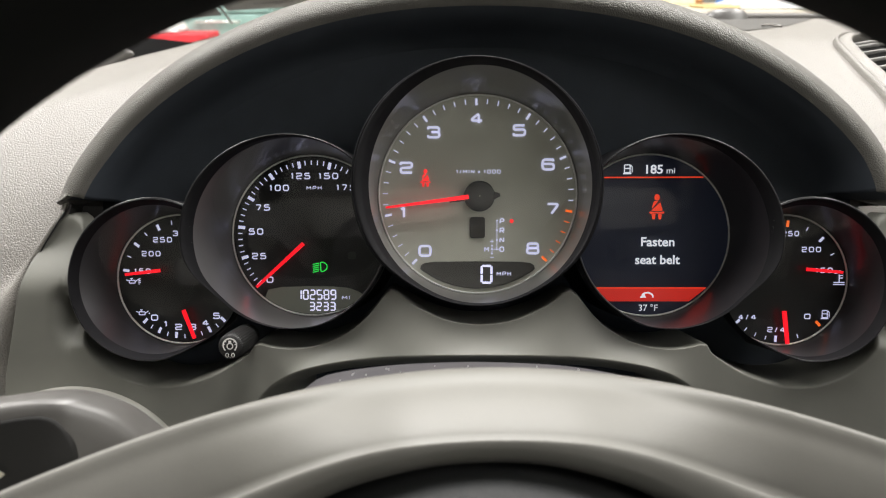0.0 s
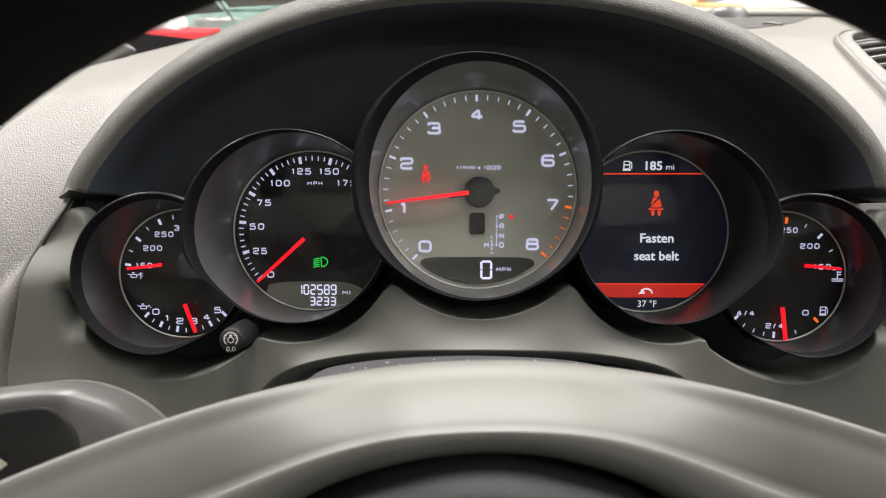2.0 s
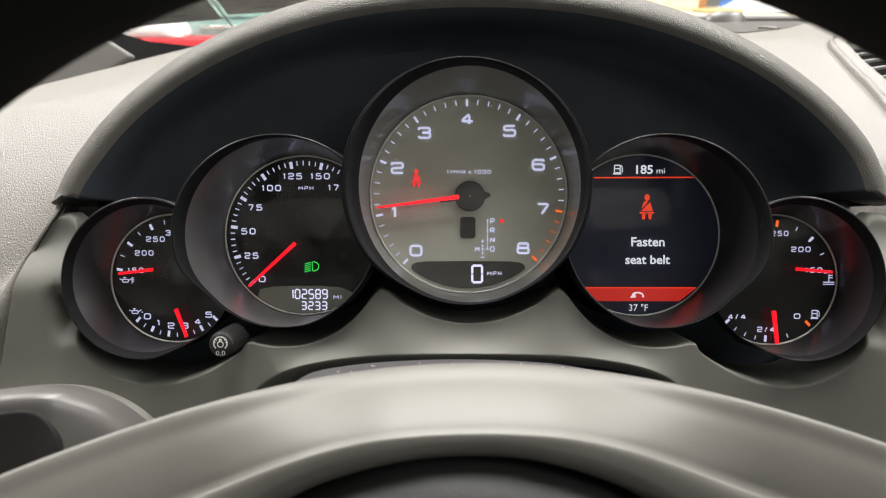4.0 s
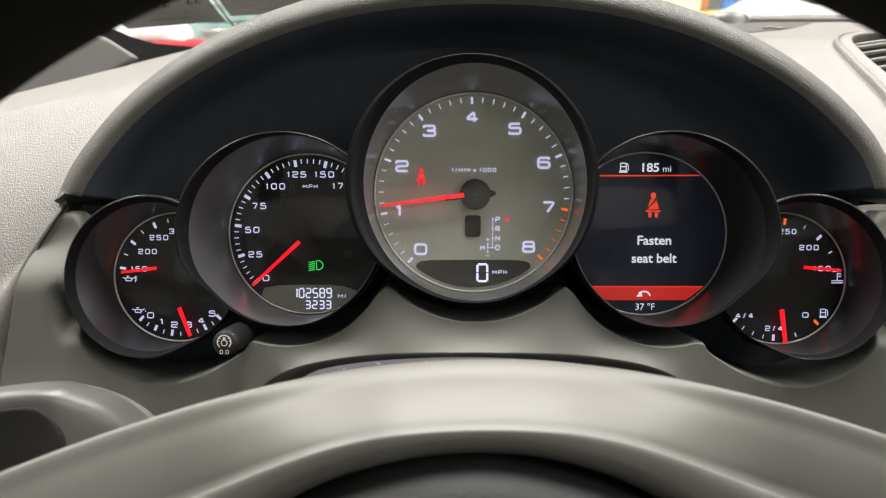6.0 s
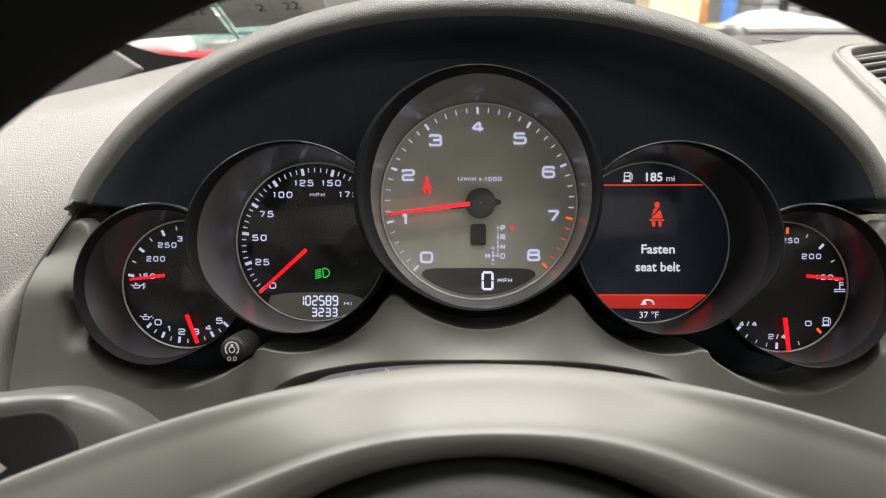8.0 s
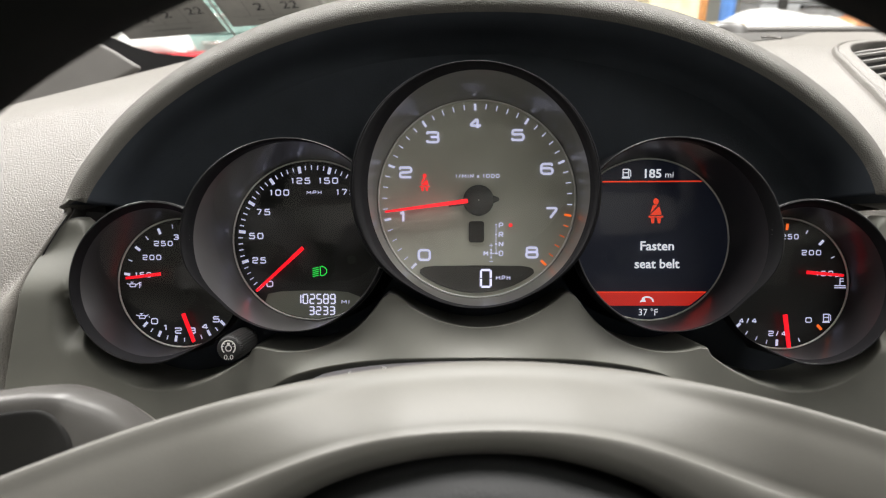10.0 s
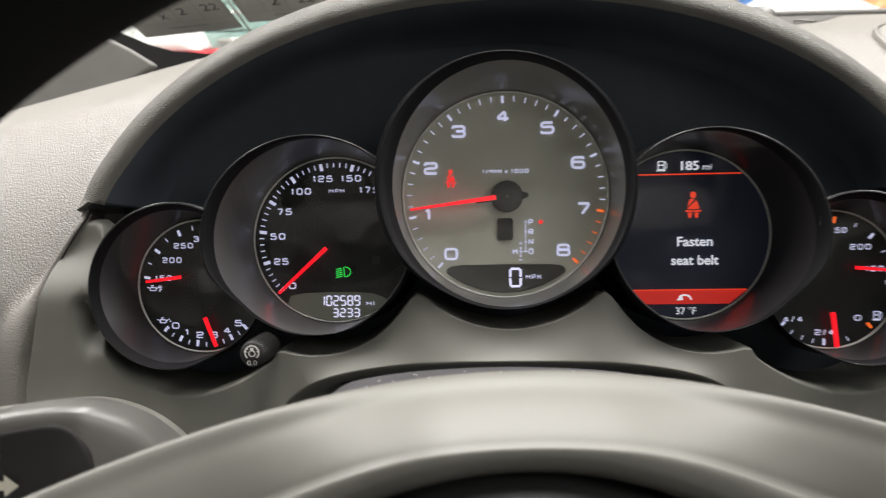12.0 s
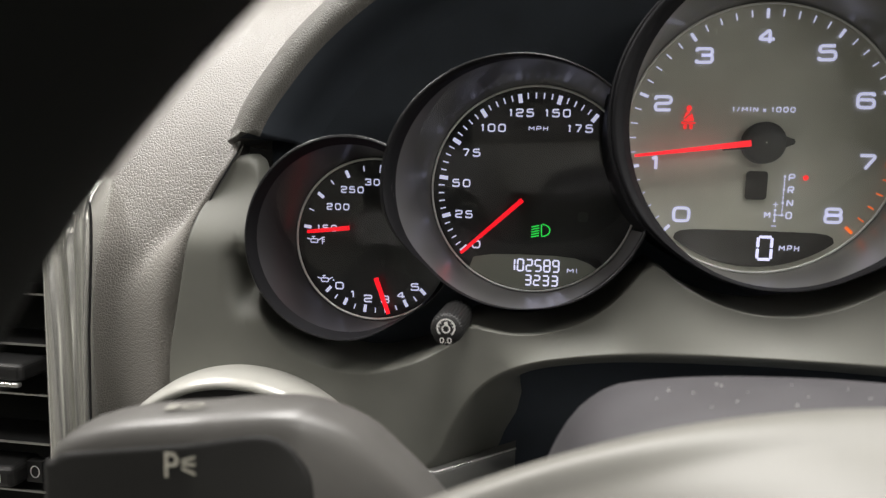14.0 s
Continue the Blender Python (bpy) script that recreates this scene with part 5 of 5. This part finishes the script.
RULES = ((0.02, 0.975, 0.22, 0.0006), (0.02, 0.975, 0.60, 0.0006), (0.05, 0.9, 0.66, 0.0022), (0.05, 0.8, 0.73, 0.0022), (0.05, 0.95, 0.80, 0.0022), (0.30, 0.7, 0.12, 0.002))
paper("service_sticker", "grey service sticker with handwriting on the windscreen", -0.402, -0.277, -0.028, 0.085, 0.018, (("X", 0.175, 0.44, 0.010, 0.012), ("X", 0.365, 0.34, 0.010, 0.012), ("2", 0.57, 0.40, 0.010, 0.013), ("22", 0.85, 0.42, 0.019, 0.013)), RULES)
paper("service_sticker", "grey service sticker with handwriting on the windscreen", -0.267, -0.15, 0.0, 0.09, 0.012, (("2", 0.38, 0.42, 0.010, 0.014), ("22", 0.68, 0.42, 0.018, 0.014)), RULES)
part("sticker_edge", mesh("sticker_edge", [on_glass(-0.2725, -0.03, 0.003), on_glass(-0.2700, -0.03, 0.003), on_glass(-0.2760, 0.09, 0.003), on_glass(-0.2785, 0.09, 0.003)], [(0, 1, 2, 3)], False), PRINT, bpy.data.objects["service_sticker"], "curled bright edge")

# ---- workshop things beyond the glass ----
BENCH = surface("worn_bench_top", (0.55, 0.50, 0.42), 0.6, stain=0.1, vary=0.3)
STEEL = surface("grey_bench_steel", (0.3, 0.31, 0.32), 0.5, stain=0.2)


def bench(x0, x1, y0, y1, top):
    b = thing("workbench", "long workshop bench with a worn top", "workbench", "workbenches")
    b.matrix_world = SAME
    bevelled(part("bench_top", box("bench_top", x0, x1, y0, y1, top - 0.05, top), BENCH, b), 0.006)
    for x in (x0 + 0.04, x1 - 0.1):
        for y in (y0 + 0.04, y1 - 0.1):
            part("leg", box("leg", x, x + 0.06, y, y + 0.06, 0, top - 0.05), STEEL, b)


def crate(name, label, category, x, y, z, w, d, h, colour, rough=0.5, turn=0.0):
    me = box(name, -w / 2, w / 2, -d / 2, d / 2, 0, h)
    ob = single(name, me, surface(name + "_paint", colour, rough, stain=0.05, vary=0.2), label, category, m=pose(x, y, z, 0, 0, turn))
    return bevelled(ob, 0.008)


bench(0.75, 2.9, 2.3, 3.0, 1.03)
bench(-2.9, -0.5, 2.6, 3.2, 0.86)
def crumpled(name, label, category, x, y, z, w, d, h, colour, seed, turn=0.0):
    """A loose heap of sheet or film: a wavy closed sheet that droops to its rim."""
    n = 22
    rows = []
    for a in range(n + 1):
        row = []
        for b in range(n + 1):
            p, q = a / n - 0.5, b / n - 0.5
            rise = max(0.0, 1 - (2 * p) ** 4) * max(0.0, 1 - (2 * q) ** 4)
            row.append((w * p, d * q, h * rise * (0.6 + 0.7 * noise.noise(Vector((3 * p + seed, 3 * q, seed)))) + 0.12 * h * noise.noise(Vector((11 * p, 11 * q, seed))) * rise))
        rows.append(row)
    me = grid(name, rows)
    return solid(single(name, me, surface(name + "_sheet", colour, 0.5, stain=0.08, vary=0.12), label, category, m=pose(x, y, z + 0.004, 0, 0, turn)), 0.003)


crumpled("paper_sheets", "white crumpled papers lying on the workbench", "paper", 1.36, 2.5, 1.03, 0.44, 0.34, 0.06, (0.85, 0.85, 0.85), 2.0)


def turned(name, label, category, x, y, z, profile, colour, lean=0.0):
    """A round vessel: profile of (radius, height) from the base up."""
    rows = [[(q * math.cos(t), q * math.sin(t), h) for t in np.linspace(0, 2 * math.pi, 24, endpoint=False)] for q, h in profile]
    return single(name, grid(name, rows, True), surface(name + "_plastic", colour, 0.4, stain=0.05), label, category, m=pose(x, y, z, 0, lean, 0))


turned("blue_bottle", "blue plastic bottle on the workbench", "bottle", 1.20, 2.66, 1.03, ((0.001, 0), (0.030, 0.0), (0.033, 0.006), (0.033, 0.12), (0.028, 0.145), (0.014, 0.16), (0.014, 0.175), (0.017, 0.176), (0.017, 0.2), (0.001, 0.201)), (0.08, 0.2, 0.5))
crate("cream_box", "cream cardboard box on the workbench", "box", 0.96, 2.75, 1.03, 0.24, 0.16, 0.18, (0.72, 0.62, 0.42), turn=8)
crate("orange_box", "orange plastic box on the workbench", "box", 1.13, 2.85, 1.03, 0.09, 0.12, 0.11, (0.7, 0.33, 0.12), turn=-15)
crumpled("red_rag", "red cloth rag on the workbench", "rag", 1.72, 2.5, 1.03, 0.20, 0.16, 0.11, (0.55, 0.10, 0.06), 5.0, 30)
crumpled("orange_rag", "orange cloth rag on the workbench", "rag", 1.63, 2.42, 1.03, 0.16, 0.14, 0.06, (0.65, 0.30, 0.14), 7.0)
crate("yellow_tray", "flat yellow tray on the workbench", "tray", 1.10, 2.42, 1.03, 0.22, 0.14, 0.014, (0.62, 0.48, 0.22), turn=4)
turned("yellow_tin", "small yellow tin on the workbench", "tin", 1.79, 2.48, 1.03, ((0.001, 0), (0.024, 0), (0.025, 0.002), (0.0245, 0.004), (0.0245, 0.074), (0.0255, 0.076), (0.0255, 0.08), (0.023, 0.08), (0.022, 0.077), (0.001, 0.077)), (0.7, 0.55, 0.05))
CASE = surface("grey_case_plastic", (0.28, 0.29, 0.30), 0.5, stain=0.05, vary=0.2)
case = thing("tool_case", "grey plastic tool case on the workbench", "tool case")
case.matrix_world = pose(1.62, 2.85, 1.03, 0, 0, 3)
bevelled(part("case_body", box("case_body", -0.25, 0.25, -0.10, 0.10, 0.0, 0.082), CASE, case), 0.01)
bevelled(part("case_lid", box("case_lid", -0.25, 0.25, -0.10, 0.10, 0.085, 0.13), CASE, case), 0.01)
for x in (-0.15, 0.15):
    bevelled(part("latch", box("latch", x - 0.02, x + 0.02, -0.108, -0.098, 0.06, 0.105), KNOB, case, "black latch"), 0.002)
part("handle", tube("handle", spline([(-0.06, -0.10, 0.07), (-0.055, -0.135, 0.07), (0.055, -0.135, 0.07), (0.06, -0.10, 0.07)], 24), 0.009, 10), KNOB, case, "black handle")
TEAL = surface("teal_enamel", (0.26, 0.40, 0.37), 0.45, stain=0.05, vary=0.2)
chest = thing("tool_cabinet", "teal painted tool cabinet on the bench", "cabinet")
chest.matrix_world = pose(-1.05, 2.95, 0.86)
bevelled(part("cabinet_body", box("cabinet_body", -0.25, 0.25, -0.18, 0.2, 0.0, 0.5), TEAL, chest), 0.008)
for n in range(4):
    drawer = bevelled(part("drawer", box("drawer", -0.235, 0.235, -0.2, -0.17, 0.02 + 0.118 * n, 0.13 + 0.118 * n), TEAL, chest), 0.004)
    part("drawer_handle", tube("drawer_handle", [(-0.10, -0.2, 0.10 + 0.118 * n), (-0.10, -0.218, 0.10 + 0.118 * n), (0.10, -0.218, 0.10 + 0.118 * n), (0.10, -0.2, 0.10 + 0.118 * n)], 0.005, 8), SILVER, drawer, "bright bar handle")
crate("red_tray", "red plastic tray on the bench", "tray", -1.25, 2.7, 0.86, 0.4, 0.2, 0.06, (0.6, 0.04, 0.05))
crumpled("white_film", "white crumpled plastic film on the bench", "plastic film", -1.36, 2.72, 0.92, 0.34, 0.2, 0.20, (0.8, 0.8, 0.78), 3.0)
crumpled("white_film", "white crumpled plastic film on the bench", "plastic film", -1.78, 2.85, 0.86, 0.5, 0.4, 0.42, (0.8, 0.8, 0.78), 9.0)

# what is printed or lit on a dial belongs to its face
ON_FACE = ("numeral", "tick", "minor_tick", "caption", "gear_letter", "gear_gate", "gear_lamp", "gear_window", "speed_window", "speed_digit", "speed_caption", "belt_lamp", "odometer_window", "odometer_digit", "trip_digit", "unit_caption", "headlamp_lamp", "lamp_dot", "range_text", "range_unit", "pump_sign", "header_line", "belt_sign", "notice_text", "footer_bar", "footer_edge", "return_arrow", "temperature_text", "oil_sign", "coolant_sign")
for g in (tach, speedo, screen, oil, fuel):
    face_of = [c for c in g.children if c.name.split(".")[0] == "dial_face"][0]
    for c in list(g.children):
        if c.name.split(".")[0] in ON_FACE:
            c.parent = face_of
